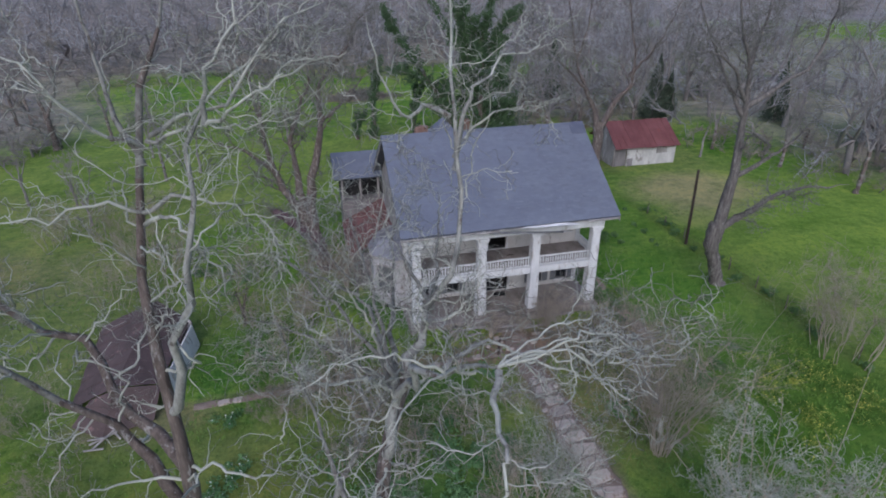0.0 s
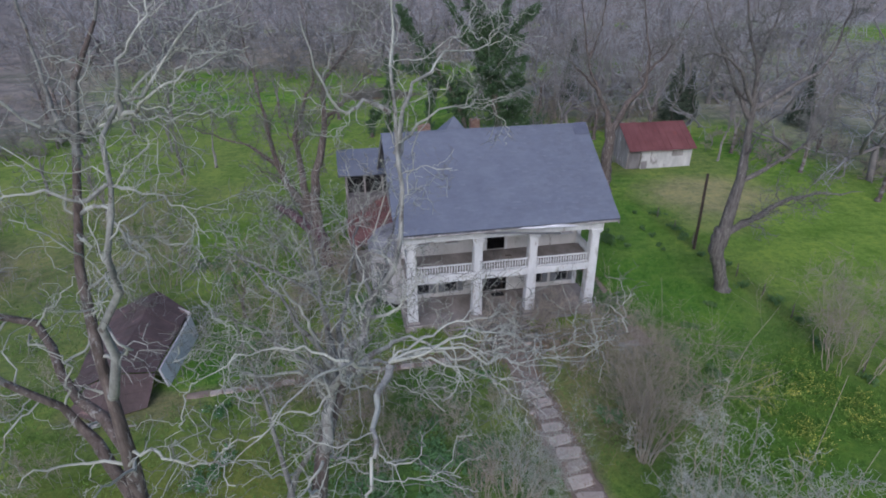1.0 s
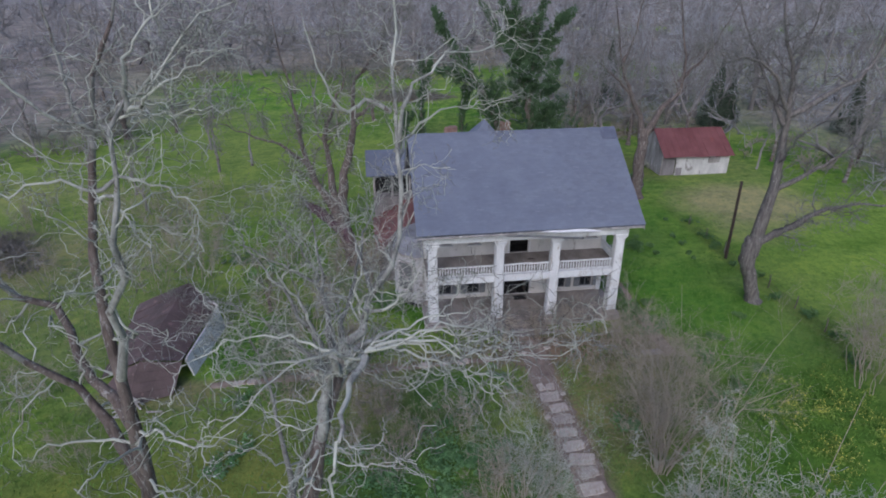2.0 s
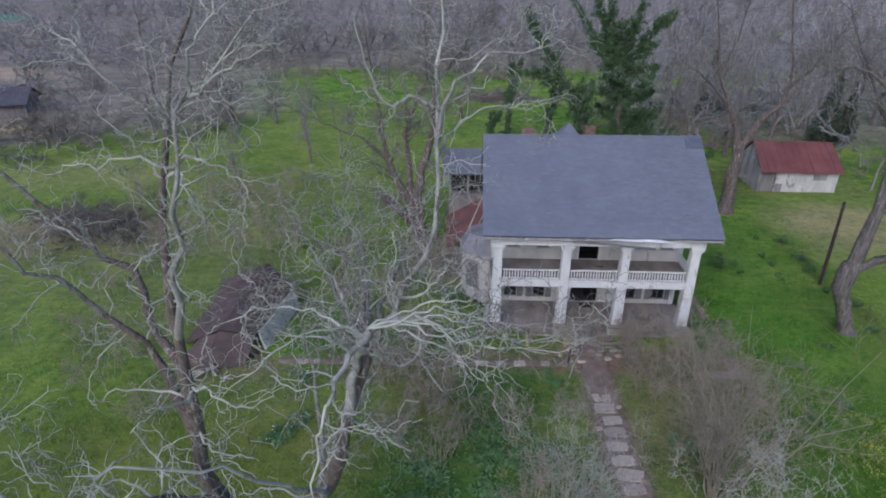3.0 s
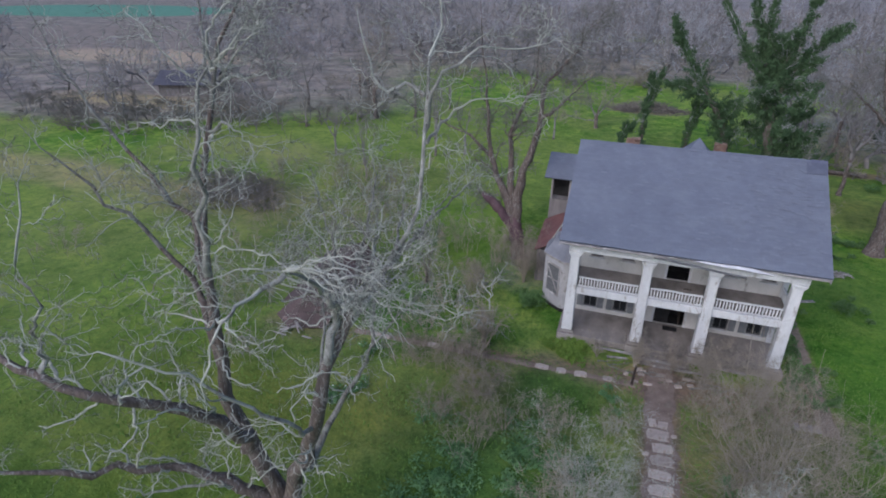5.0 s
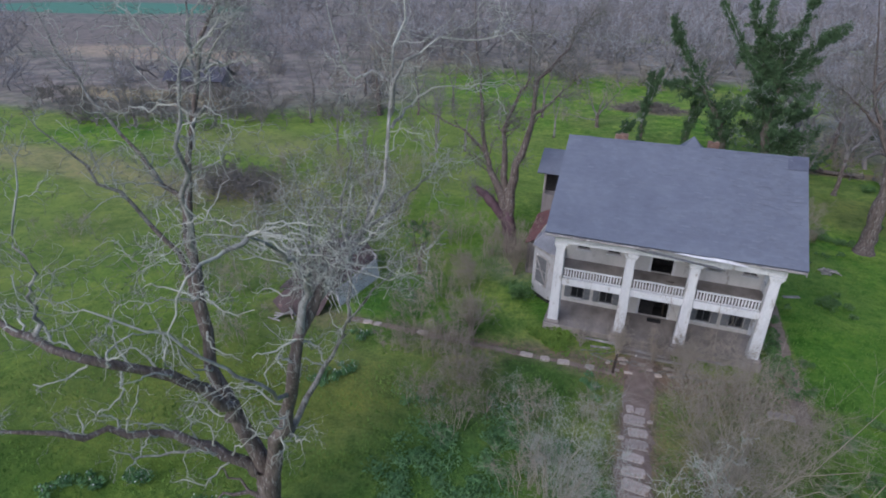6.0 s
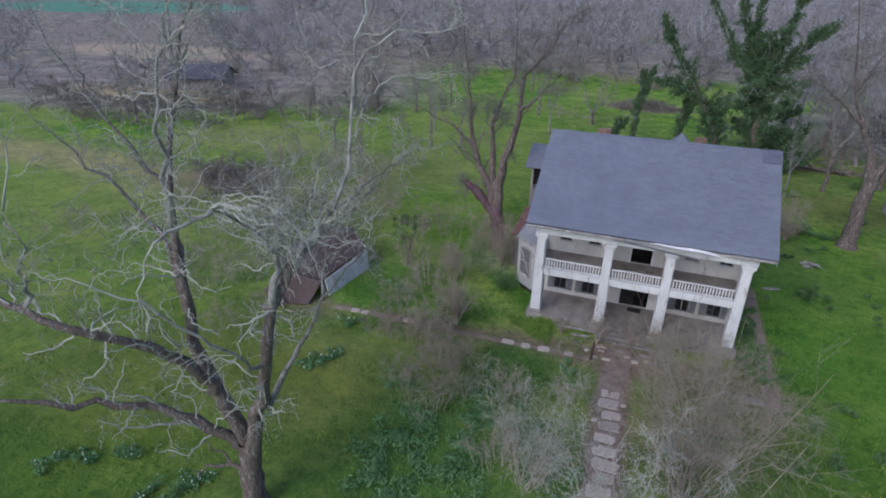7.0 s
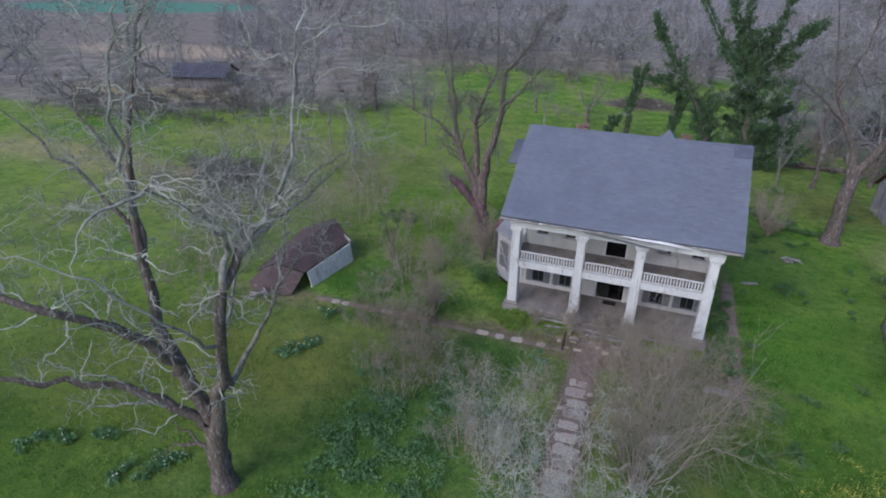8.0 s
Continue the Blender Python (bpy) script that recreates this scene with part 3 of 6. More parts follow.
def window(parent, xa, xb, za, zb, y, shutters=0.0):
    """A sash window in a wall along x whose face is at y."""
    w = part("window", box(xa + 0.04, xb - 0.04, y + 0.1, y + 0.12, za + 0.05, zb - 0.05), M["glass"], parent, "dark dusty glass in a white sash")
    bm = bmesh.new()
    t = 0.07
    for a, b, c, d in ((xa, xa + t, za, zb), (xb - t, xb, za, zb), (xa + t, xb - t, zb - t, zb), (xa + t, xb - t, za, za + t), (xa + t, xb - t, (za + zb) / 2 - 0.03, (za + zb) / 2 + 0.03)):
        box(a, b, y + 0.03, y + 0.095, c, d, 0.008, bm)
    xm = (xa + xb) / 2
    box(xm - 0.02, xm + 0.02, y + 0.05, y + 0.09, za + t, zb - t, 0.0, bm)
    part("frame", bm, M["shutter"] if shutters else M["bare"], w)
    part("sill", box(xa - 0.08, xb + 0.08, y - 0.1, y + 0.02, za - 0.08, za - 0.01, 0.012), M["paint"], w)
    if shutters:
        for a, b in ((xa - shutters - 0.02, xa - 0.02), (xb + 0.02, xb + shutters + 0.02)):
            bm = box(a, b, y - 0.05, y - 0.012, za, zb, 0.006)
            for k in range(14):
                z = za + 0.08 + k * (zb - za - 0.16) / 13
                box(a + 0.05, b - 0.05, y - 0.065, y - 0.045, z - 0.025, z + 0.03, 0.0, bm, m=None)
            part("shutter", bm, M["shutterpaint"], w)
    return w


low = [(1.02, 1.88), (2.92, 3.78), (8.95, 9.81), (10.85, 11.71)]
high = [(1.1, 1.9), (3.0, 3.8), (8.95, 9.75), (10.93, 11.73)]
holes = [(a, b, 0.78, 2.85) for a, b in low] + [(a, b, 4.48, 6.1) for a, b in high] + [(5.5, 7.28, 0.45, 2.75), (5.78, 7.02, 3.68, 5.8)]
part("wall", wall_x(0.0, WX, 0.0, 6.8, D, D + 0.16, holes), M["wallpaint"], house, "cream painted boards, stained")
for a, b in low:
    window(house, a, b, 0.78, 2.85, D, 0.4)
for a, b in high:
    window(house, a, b, 4.48, 6.1, D)
# hall box behind the doors, its unlit depth put into near-black colour
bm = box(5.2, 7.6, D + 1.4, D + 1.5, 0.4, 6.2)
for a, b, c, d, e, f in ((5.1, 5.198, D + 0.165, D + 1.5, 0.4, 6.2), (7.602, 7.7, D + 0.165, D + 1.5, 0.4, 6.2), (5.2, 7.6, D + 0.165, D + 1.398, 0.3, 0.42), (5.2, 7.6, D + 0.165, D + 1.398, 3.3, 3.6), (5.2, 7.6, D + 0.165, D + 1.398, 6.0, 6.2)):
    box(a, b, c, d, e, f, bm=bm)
part("hall", bm, M["dark"], house, "hall box in near black, unlit depth put into its colour")
for xa, xb, za, zb in ((5.5, 7.28, 0.45, 2.75), (5.78, 7.02, 3.68, 5.8)):
    bm = bmesh.new()
    for a, b, c, d in ((xa - 0.14, xa - 0.002, za, zb + 0.14), (xb + 0.002, xb + 0.14, za, zb + 0.14), (xa - 0.002, xb + 0.002, zb + 0.002, zb + 0.14)):
        box(a, b, D - 0.05, D + 0.02, c, d, 0.01, bm)
    part("door_frame", bm, M["paint"], house)
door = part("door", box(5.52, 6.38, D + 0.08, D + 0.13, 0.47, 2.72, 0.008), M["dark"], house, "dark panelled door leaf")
bm = bmesh.new()
for z0, z1 in ((0.62, 1.35), (1.5, 2.55)):
    for x0 in (5.6, 5.98):
        box(x0, x0 + 0.32, D + 0.065, D + 0.082, z0, z1, 0.012, bm)
part("panel", bm, M["dark"], door)
part("door", box(7.0, 7.05, D + 0.16, D + 0.95, 0.47, 2.72, 0.008), M["post"], house, "dark door leaf standing open")
part("mat", box(6.1, 6.95, D - 0.75, D - 0.25, 0.44, 0.47, 0.008), M["dark"], house, "dark door mat")
# side walls with gables, back wall
for x0, x1, nm in ((0.0, 0.16, "wall"), (WX - 0.16, WX, "wall")):
    bm = bmesh.new()
    prof = [(D + 0.162, 0.0), (BACK, 0.0), (BACK, 7.0), (RY, RZ - 0.16), (EY + 1.0, EZ + 0.52), (EY + 1.0, 6.55), (D + 0.162, 6.55)]
    va = [bm.verts.new((x0, y, z)) for y, z in prof]
    vb = [bm.verts.new((x1, y, z)) for y, z in prof]
    bm.faces.new(va[::-1]), bm.faces.new(vb)
    for i in range(len(prof)):
        j = (i + 1) % len(prof)
        bm.faces.new((va[i], va[j], vb[j], vb[i]))
    bmesh.ops.recalc_face_normals(bm, faces=bm.faces)
    part(nm, bm, M["bare"], house, "gable wall of weathered grey-white boards")
part("wall", box(0.162, WX - 0.162, BACK - 0.16, BACK, 0, 6.9), M["bare"], house)
# unseen floor behind the hall box, in the same near black
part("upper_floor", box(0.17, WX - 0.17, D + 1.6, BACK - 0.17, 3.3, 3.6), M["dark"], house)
# roof: two uneven slopes, ridge cap, barge boards
roof = part("roof", slab([(RX0, EY, EZ), (RX1, EY, EZ), (RX1, RY, RZ), (RX0, RY, RZ)], 0.13, 60, 34, 0.03), M["shingle"], house, "grey-blue asphalt shingles, slightly wavy")
part("roof", slab([(RX1, 2 * RY - EY, EZ), (RX0, 2 * RY - EY, EZ), (RX0, RY + 0.012, RZ), (RX1, RY + 0.012, RZ)], 0.13, 20, 12, 0.03, seed=4), M["shingle"], house)
rr = random.Random(5)
slope = math.atan2(RZ - EZ, RY - EY)
patch = part("patch", box(-0.5, 0.5, -0.42, 0.42, -0.01, 0.012), mottled("dark_patched_shingles", (0.09, 0.1, 0.14), (0.12, 0.132, 0.175), 1.2, 20, 0.9, 0.3), roof, "darker patch of newer shingles at the ridge")
patch.matrix_basis = pose(RX1 - 0.56, RY - 0.5, RZ - 0.5 * math.tan(slope) + 0.034, math.degrees(slope), 0, 0)
# lifted and patched shingles, thickest towards one end of the ridge
for i in range(290):
    u = 1 - abs(rr.gauss(0, 0.22 if i % 3 else 0.6))
    if u < 0.03:
        continue
    w = rr.random() ** 0.8
    x = RX0 + (RX1 - RX0 - 0.5) * max(0.02, u) + 0.1
    y = EY + 0.15 + (RY - EY - 0.4) * w
    z = EZ + (y - EY) * math.tan(slope)
    if i == 0:
        tab_me = bpy.data.meshes.new("shingle")
        tb = box(-0.15, 0.15, -0.07, 0.07, -0.004, 0.006)
        tb.to_mesh(tab_me), tb.free()
        tab_me.materials.append(M["shingle_tab"])
    tab = part("shingle", tab_me, M["shingle_tab"], roof)
    tab.matrix_basis = pose(x, y, z + 0.031, math.degrees(slope) - rr.uniform(0.5, 3), rr.uniform(-3, 3), rr.uniform(-3, 3)) @ Matrix.Diagonal((rr.uniform(0.6, 1.8), rr.uniform(0.7, 1.2), 1.0, 1))
part("patch", slab([(RX1 - 0.85, RY - 1.2, RZ - 0.94 + 0.06), (RX1 + 0.01, RY - 1.2, RZ - 0.94 + 0.06), (RX1 + 0.01, RY, RZ + 0.06), (RX1 - 0.85, RY, RZ + 0.06)], 0.02), mottled("patched_felt", (0.1, 0.108, 0.16), (0.13, 0.138, 0.19), 2, 20), roof, "darker patch at the ridge end")
bm = bmesh.new()
for k in range(46):
    x = RX0 + k * 0.3
    m_ = pose(x + 0.15, RY, RZ + 0.015 + 0.02 * noise.noise((x, 0, 0)), 0, rr.uniform(-2, 2), rr.uniform(-3, 3))
    box(-0.17, 0.17, -0.16, 0.0, 0.0, 0.015, bm=bm, m=m_ @ pose(0, 0, 0, 30))
    box(-0.17, 0.17, 0.0, 0.16, 0.0, 0.015, bm=bm, m=m_ @ pose(0, 0, 0, -30))
part("ridge_cap", bm, M["shingle"], roof)
for x0 in (RX0 + 0.02, RX1 - 0.06):
    for s in (0, 1):
        ya, yb = (EY, RY) if s == 0 else (2 * RY - EY, RY)
        bm = bmesh.new()
        vs = [(x0, ya, EZ - 0.36), (x0, yb, RZ - 0.36), (x0, yb, RZ - 0.14), (x0, ya, EZ - 0.14)]
        q = [bm.verts.new(p) for p in vs] + [bm.verts.new((p[0] + 0.04, p[1], p[2])) for p in vs]
        for f in ((0, 1, 2, 3), (7, 6, 5, 4), (0, 4, 5, 1), (1, 5, 6, 2), (2, 6, 7, 3), (3, 7, 4, 0)):
            bm.faces.new([q[i] for i in f])
        bmesh.ops.recalc_face_normals(bm, faces=bm.faces)
        part("barge_board", bm, M["bare"], house)
# entablature and porch ceiling
part("beam", box(-0.04, WX + 0.04, 0.02, 0.6, 6.05, 6.5, 0.02), M["paint"], house, "white painted porch beam")
part("cornice", box(-0.12, WX + 0.12, -0.2, 0.3, 6.503, 6.66, 0.03), M["paint"], house)
part("soffit", box(-0.5, WX + 0.6, -0.36, 0.5, 6.663, 6.7), M["bare"], house)
for x0 in (0.05, WX - 0.55):
    part("beam", box(x0, x0 + 0.5, 0.602, D - 0.002, 6.07, 6.5, 0.02), M["paint"], house)
part("porch_ceiling", box(0.56, WX - 0.56, 0.603, D - 0.003, 6.4, 6.46), M["bare"], house)
# torn gutter and bent flashing along the eave
bm = bmesh.new()
slab([(6.6, -0.55, 6.76), (10.6, -0.62, 6.64), (9.6, -0.46, 6.8), (7.0, -0.47, 6.82)], 0.012, 18, 2, 0.09, bm)
part("flashing", bm, M["flash"], house, "bright metal flashing bent away from the eave")
bm = bmesh.new()
slab([(4.6, -0.6, 6.66), (9.3, -0.78, 6.3), (9.3, -0.66, 6.35), (4.6, -0.48, 6.74)], 0.05, 12, 1, 0.04, bm)
part("gutter", bm, M["shutter"], house, "gutter hanging loose from the eave")
part("gutter", box(-0.55, 5.3, -0.56, -0.46, 6.66, 6.78, 0.02), M["bare"], house)
part("gutter", box(11.0, 13.1, -0.56, -0.46, 6.68, 6.8, 0.02), M["bare"], house)


def column(x):
    c = part("column", box(x - 0.32, x + 0.32, -0.02, 0.62, 0.6, 5.74, 0.03, taper=0.82), M["paint"], house, "square white column, paint peeling")
    part("base", box(x - 0.42, x + 0.42, -0.12, 0.72, 0.452, 0.598, 0.025), M["concrete"], c)
    cap = bmesh.new()
    for k, (z0, z1) in enumerate(((5.742, 5.82), (5.822, 5.93), (5.932, 6.048))):
        w = 0.3 + 0.045 * k
        box(x - w, x + w, 0.3 - w, 0.3 + w, z0, z1, 0.012, cap)
    part("capital", cap, M["paint"], c)
    # recessed panel lines on the front face
    for dx in (-0.2, 0.2):
        part("moulding", box(x + dx - 0.015, x + dx + 0.015, -0.012, 0.02, 1.0, 5.6, 0.004, m=Matrix.Translation((0, 0, 0))), M["paint"], c)


for x in (0.36, 4.46, 7.96, 12.0):
    column(x)
for x in (0.05, WX - 0.35):
    part("pilaster", box(x, x + 0.3, D - 0.1, D - 0.003, 0.45, 6.05, 0.015), M["paint"], house)
# upper gallery
part("gallery_floor", box(0.02, WX - 0.02, 0.42, D - 0.003, 3.5, 3.66), M["floor"], house, "brown boards of the upper gallery")
part("gallery_beam", box(0.1, WX - 0.1, 0.1, 0.4, 3.2, 3.6, 0.02), M["paint"], house)
part("trim", box(0.1, WX - 0.1, 0.06, 0.42, 3.603, 3.68, 0.01), M["paint"], house)
for x0 in (0.1, WX - 0.4):
    part("gallery_beam", box(x0, x0 + 0.3, 0.402, D - 0.003, 3.2, 3.497, 0.02), M["paint"], house)
bal_me = bpy.data.meshes.new("baluster")
tb = bmesh.new()
for z0, z1, w in ((0.0, 0.12, 0.028), (0.121, 0.36, 0.04), (0.361, 0.5, 0.026)):
    box(-w, w, -w, w, z0, z1, 0.008, tb)
tb.to_mesh(bal_me), tb.free()


def railing(x0, y0, x1, y1, sag=0.0):
    length = math.hypot(x1 - x0, y1 - y0)
    ang = math.degrees(math.atan2(y1 - y0, x1 - x0))
    base_m = pose(x0, y0, 0, 0, 0, ang)
    rail = part("railing", slab([(0, -0.05, 4.36), (length, -0.05, 4.36), (length, 0.05, 4.36), (0, 0.05, 4.36)], 0.07, 14, 1, 0.02 + sag, seed=x0), M["paint"], house, "white balustrade with turned balusters", base_m)
    part("bottom_rail", box(0, length, -0.04, 0.04, 3.74, 3.8, 0.01), M["paint"], rail)
    n = int(length / 0.165)
    for i in range(n):
        b = part("baluster", bal_me, M["paint"], rail)
        b.matrix_basis = pose((i + 0.5) * length / n, 0, 3.802, rr.uniform(-2, 2), rr.uniform(-3, 3), 0)


railing(0.7, 0.2, 4.12, 0.2, 0.01), railing(4.8, 0.2, 7.63, 0.2, 0.05), railing(8.3, 0.2, 11.66, 0.2, 0.02)
railing(0.25, 0.66, 0.25, D - 0.12), railing(WX - 0.25, 0.66, WX - 0.25, D - 0.12)
part("board", box(6.75, 7.2, 1.95, 2.05, 3.664, 3.69, 0.004), M["post"], house, "dark scrap of wood on the gallery")
# lower porch and steps
part("porch_floor", box(-0.2, WX + 0.15, -0.22, D - 0.003, 0.0, 0.448, 0.02), M["floor"], house, "worn grey-brown porch floor")
for x in (0.36, 4.46, 7.96, 12.0):
    part("pier", box(x - 0.5, x + 0.5, -0.28, 0.4, -0.05, 0.446, 0.03), M["concrete"], house)
for k in range(3):
    part("step", box(4.9 - 0.1 * k, 7.5 + 0.12 * k, -0.6 - 0.34 * k, -0.285 - 0.34 * k + 0.02, -0.05, 0.34 - 0.13 * k, 0.03), M["floor"], house, "crumbling concrete step")
# broken boards and an old post along the porch edge
for x0, x1, y, z, a in ((2.2, 4.6, -0.75, 0.22, 3), (4.4, 7.4, -1.1, 0.3, -2), (5.6, 8.6, -1.45, 0.16, 2), (8.2, 10.6, -0.6, 0.3, -4), (3.0, 4.2, -1.3, 0.08, 14)):
    part("loose_board", box(0, x1 - x0, -0.09, 0.09, -0.025, 0.025, 0.006, m=pose(x0, y, z, rr.uniform(-12, 12), rr.uniform(-3, 3), a)), M["bare"], house)
# bay on the side
bay_pts = [(0.0, 2.75), (-0.5, 2.75), (-1.85, 3.85), (-1.85, 5.5), (-0.5, 6.6), (0.0, 6.6)]


def prism(pts, z0, z1, bm=None, grow_by=0.0, shrink_top=0.0):
    bm = bm or bmesh.new()
    cx, cy = 0.0, 4.68

    def off(p, d):
        vx, vy = p[0] - cx, p[1] - cy
        l_ = math.hypot(vx, vy)
        return (min(0.0, p[0] + vx / l_ * d), p[1] + vy / l_ * d) if p[0] < -0.01 else (0.0, p[1] + (d if vy > 0 else -d))
    lo = [bm.verts.new((*off(p, grow_by), z0)) for p in pts]
    hi = [bm.verts.new((*off(p, grow_by - shrink_top), z1)) for p in pts]
    n = len(pts)
    bm.faces.new(lo), bm.faces.new(hi[::-1])
    for i in range(n):
        j = (i + 1) % n
        bm.faces.new((lo[i], hi[i], hi[j], lo[j]))
    bmesh.ops.recalc_face_normals(bm, faces=bm.faces)
    return bm


bay = part("bay", prism(bay_pts, 0.35, 3.75), M["bayboards"], house, "polygonal bay of weathered grey-white boards")
# inset base in near black: the shade under the bay as colour
part("base", prism(bay_pts, -0.05, 0.348, grow_by=-0.18), M["dark"], bay)
part("eave", prism(bay_pts, 3.752, 3.9, grow_by=0.16), M["bare"], bay)
part("roof", prism(bay_pts, 3.902, 4.75, grow_by=0.12, shrink_top=0.62), M["tin"], bay, "sagging grey tin mansard roof")
part("roof_top", prism(bay_pts, 4.752, 4.9, grow_by=-0.42, shrink_top=0.2), M["tin"], bay)
dx, dy = -1.35, 1.1
ang = math.degrees(math.atan2(dy, dx))
bw = part("window", box(0.32, 1.4, -0.02, 0.02, 1.25, 3.25), M["shutter"], bay, "tall boarded bay window", pose(-0.5, 2.75, 0, 0, 0, ang))
bm = bmesh.new()
for a, b, c, d in ((0.22, 0.34, 1.15, 3.35), (1.38, 1.5, 1.15, 3.35), (0.342, 1.378, 3.23, 3.35), (0.342, 1.378, 1.15, 1.27), (0.342, 1.378, 2.2, 2.26)):
    box(a, b, -0.06, 0.06, c, d, 0.01, bm)
part("frame", bm, M["bare"], bw)
part("brace", box(-0.9, 0.9, 0.03, 0.05, -0.05, 0.05, m=pose(0.86, 0, 2.25, 0, -58)), M["bare"], bw)
# rusted lean-to and back wing on the same side
part("leanto_roof", slab([(-3.1, 6.75, 2.5), (0.0, 6.75, 4.3), (0.0, 12.4, 4.5), (-3.3, 12.4, 2.7)], 0.05, 14, 14, 0.08), M["rust"], house, "rust-red tin lean-to roof, sagging")
part("leanto_wall", box(-2.9, -2.78, 6.8, 12.0, 0, 2.55), M["oldboards"], house)
part("leanto_wall", box(-2.778, -0.01, 6.8, 6.92, 0, 2.55), M["oldboards"], house)
wing = part("back_wing", box(-3.1, 3.0, 12.6, 16.2, 0, 4.4), M["oldboards"], house, "two-storey back wing with an open upper porch")
# near-black wall: the shaded depth of the open upper porch as colour
part("upper_wall", box(-3.1, 3.0, 13.6, 16.2, 4.402, 6.3), M["dark"], wing)
for x in (-3.0, -1.6, -0.2):
    part("post", box(x - 0.07, x + 0.07, 12.65, 12.79, 4.402, 6.2, 0.01), M["bare"], wing)
part("beam", box(-3.1, 3.0, 12.62, 12.82, 6.202, 6.4, 0.01), M["bare"], wing)
part("roof", slab([(-3.6, 12.2, 6.3), (3.4, 12.2, 6.3), (3.4, 14.6, 7.7), (-3.6, 14.6, 7.7)], 0.1, 16, 8, 0.03), M["shingle"], wing)
part("roof", slab([(3.4, 17.0, 6.3), (-3.6, 17.0, 6.3), (-3.6, 14.61, 7.7), (3.4, 14.61, 7.7)], 0.1, 16, 8, 0.03), M["shingle"], wing)
# ladder-like bare poles lying on the lean-to
for k, (x0, y0, z0, x1, y1, z1) in enumerate(((-1.6, 4.6, 4.6, -0.1, 9.0, 6.6), (-1.0, 6.9, 3.75, 0.0, 6.0, 6.4))):
    a, b = Vector((x0, y0, z0)), Vector((x1, y1, z1))
    q, r_ = np.array([[a, (a + b) / 2, b]], float), np.full((1, 3), 0.05)
    part("pole", fast_mesh("pole", *tubes(q, r_, 6)), M["palebark"], house)


def chimney(x, y, z0, z1, w, dpt, parent):
    """Coursed brick stack with a worn, uneven top."""
    bm = bmesh.new()
    z, k = z0, 0
    while z < z1:
        n = 3
        for i in range(n):
            for j in range(2):
                if z > z1 - 0.2 and rr.random() < 0.35:
                    continue
                ox = 0.0 if k % 2 else 0.04
                box(x - w / 2 + i * w / n + ox, x - w / 2 + (i + 1) * w / n - 0.01 + ox, y - dpt / 2 + j * dpt / 2, y - dpt / 2 + (j + 1) * dpt / 2 - 0.01, z, z + 0.075, 0.0, bm)
        z += 0.085
        k += 1
    return part("chimney", bm, M["brick"], parent, "worn red brick chimney")


chimney(2.55, 8.8, 8.9, 10.85, 0.85, 0.6, house)

# ---- kitchen house behind ----
kit = thing("kitchen_house", "small pyramid-roofed outbuilding behind the main house", "outbuilding", (8.6, 27.6, 0))
part("wall", box(-2.6, 2.6, -2.6, 2.6, 0, 3.3), M["bare"], kit)
bm = bmesh.new()
q = [bm.verts.new(p) for p in ((-3, -3, 3.25), (3, -3, 3.25), (3, 3, 3.25), (-3, 3, 3.25), (0, 0, 6.8))]
for f in ((0, 1, 4), (1, 2, 4), (2, 3, 4), (3, 0, 4), (3, 2, 1, 0)):
    bm.faces.new([q[i] for i in f])
part("roof", bm, M["shingle"], kit)
chimney(1.5, -2.95, 0.0, 7.1, 0.95, 0.7, kit)

# ---- sheds ----


def seamed_roof(corners, mat_, parent, label, n, holes=0, seed=0):
    """A tin roof of overlapping sheets with raised seams."""
    a, b, c, d = [Vector(p) for p in corners]
    ob = None
    rs = random.Random(seed)
    for i in range(n):
        u0, u1 = i / n, (i + 1) / n + 0.01
        p0, p1, p2, p3 = a.lerp(b, u0), a.lerp(b, u1), d.lerp(c, u1), d.lerp(c, u0)
        lift = Vector((0, 0, rs.uniform(-0.03, 0.05)))
        bm = slab([p0 + lift, p1 + lift * 0.6, p2, p3], 0.025, 2, 6, 0.05, seed=seed + i)
        if holes and i in (1, 3):
            bmesh.ops.delete(bm, geom=[f for f in bm.faces if rs.random() < 0.06], context="FACES")
        if ob is None:
            ob = part("roof", bm, mat_, parent, label)
        else:
            part("sheet", bm, mat_, ob)
        if i:
            q = np.array([[p0 + lift, (p0 + p3) / 2 + lift * 0.5, p3]], float) + np.array([0, 0, 0.03])
            part("seam", fast_mesh("seam", *tubes(q, np.full((1, 3), 0.016), 5)), mat_, ob)
    return ob


shed = thing("shed", "white weatherboard shed with a red rusted tin roof", "shed", (1.5, 1.9, 0))
part("wall", box(28.5, 34.7, 24.6, 24.75, 0, 2.35), M["dirtywhite"], shed, "peeling white boards")
part("wall", box(26.9, 27.05, 24.8, 30.0, 0, 2.4), M["bare"], shed)
part("wall", box(34.55, 34.7, 24.76, 30.0, 0, 2.35), M["bare"], shed)
part("wall", box(27.06, 34.54, 29.85, 30.0, 0, 2.4), M["bare"], shed)
part("wall", box(27.06, 28.49, 24.8, 24.9, 0, 2.35), M["oldboards"], shed, "bare weathered boards")
part("window", box(32.2, 33.6, 24.56, 24.59, 1.3, 1.95, 0.01), M["bare"], shed, "small boarded opening")
part("door", box(28.6, 29.25, 24.55, 24.59, 0, 0.9, 0.01), M["oldboards"], shed, "low patch of bare weathered boards")
part("gable", slab([(26.95, 25.0, 2.4), (26.95, 30.0, 2.4), (26.95, 27.6, 4.42), (26.95, 27.4, 4.42)], 0.08), M["bare"], shed)
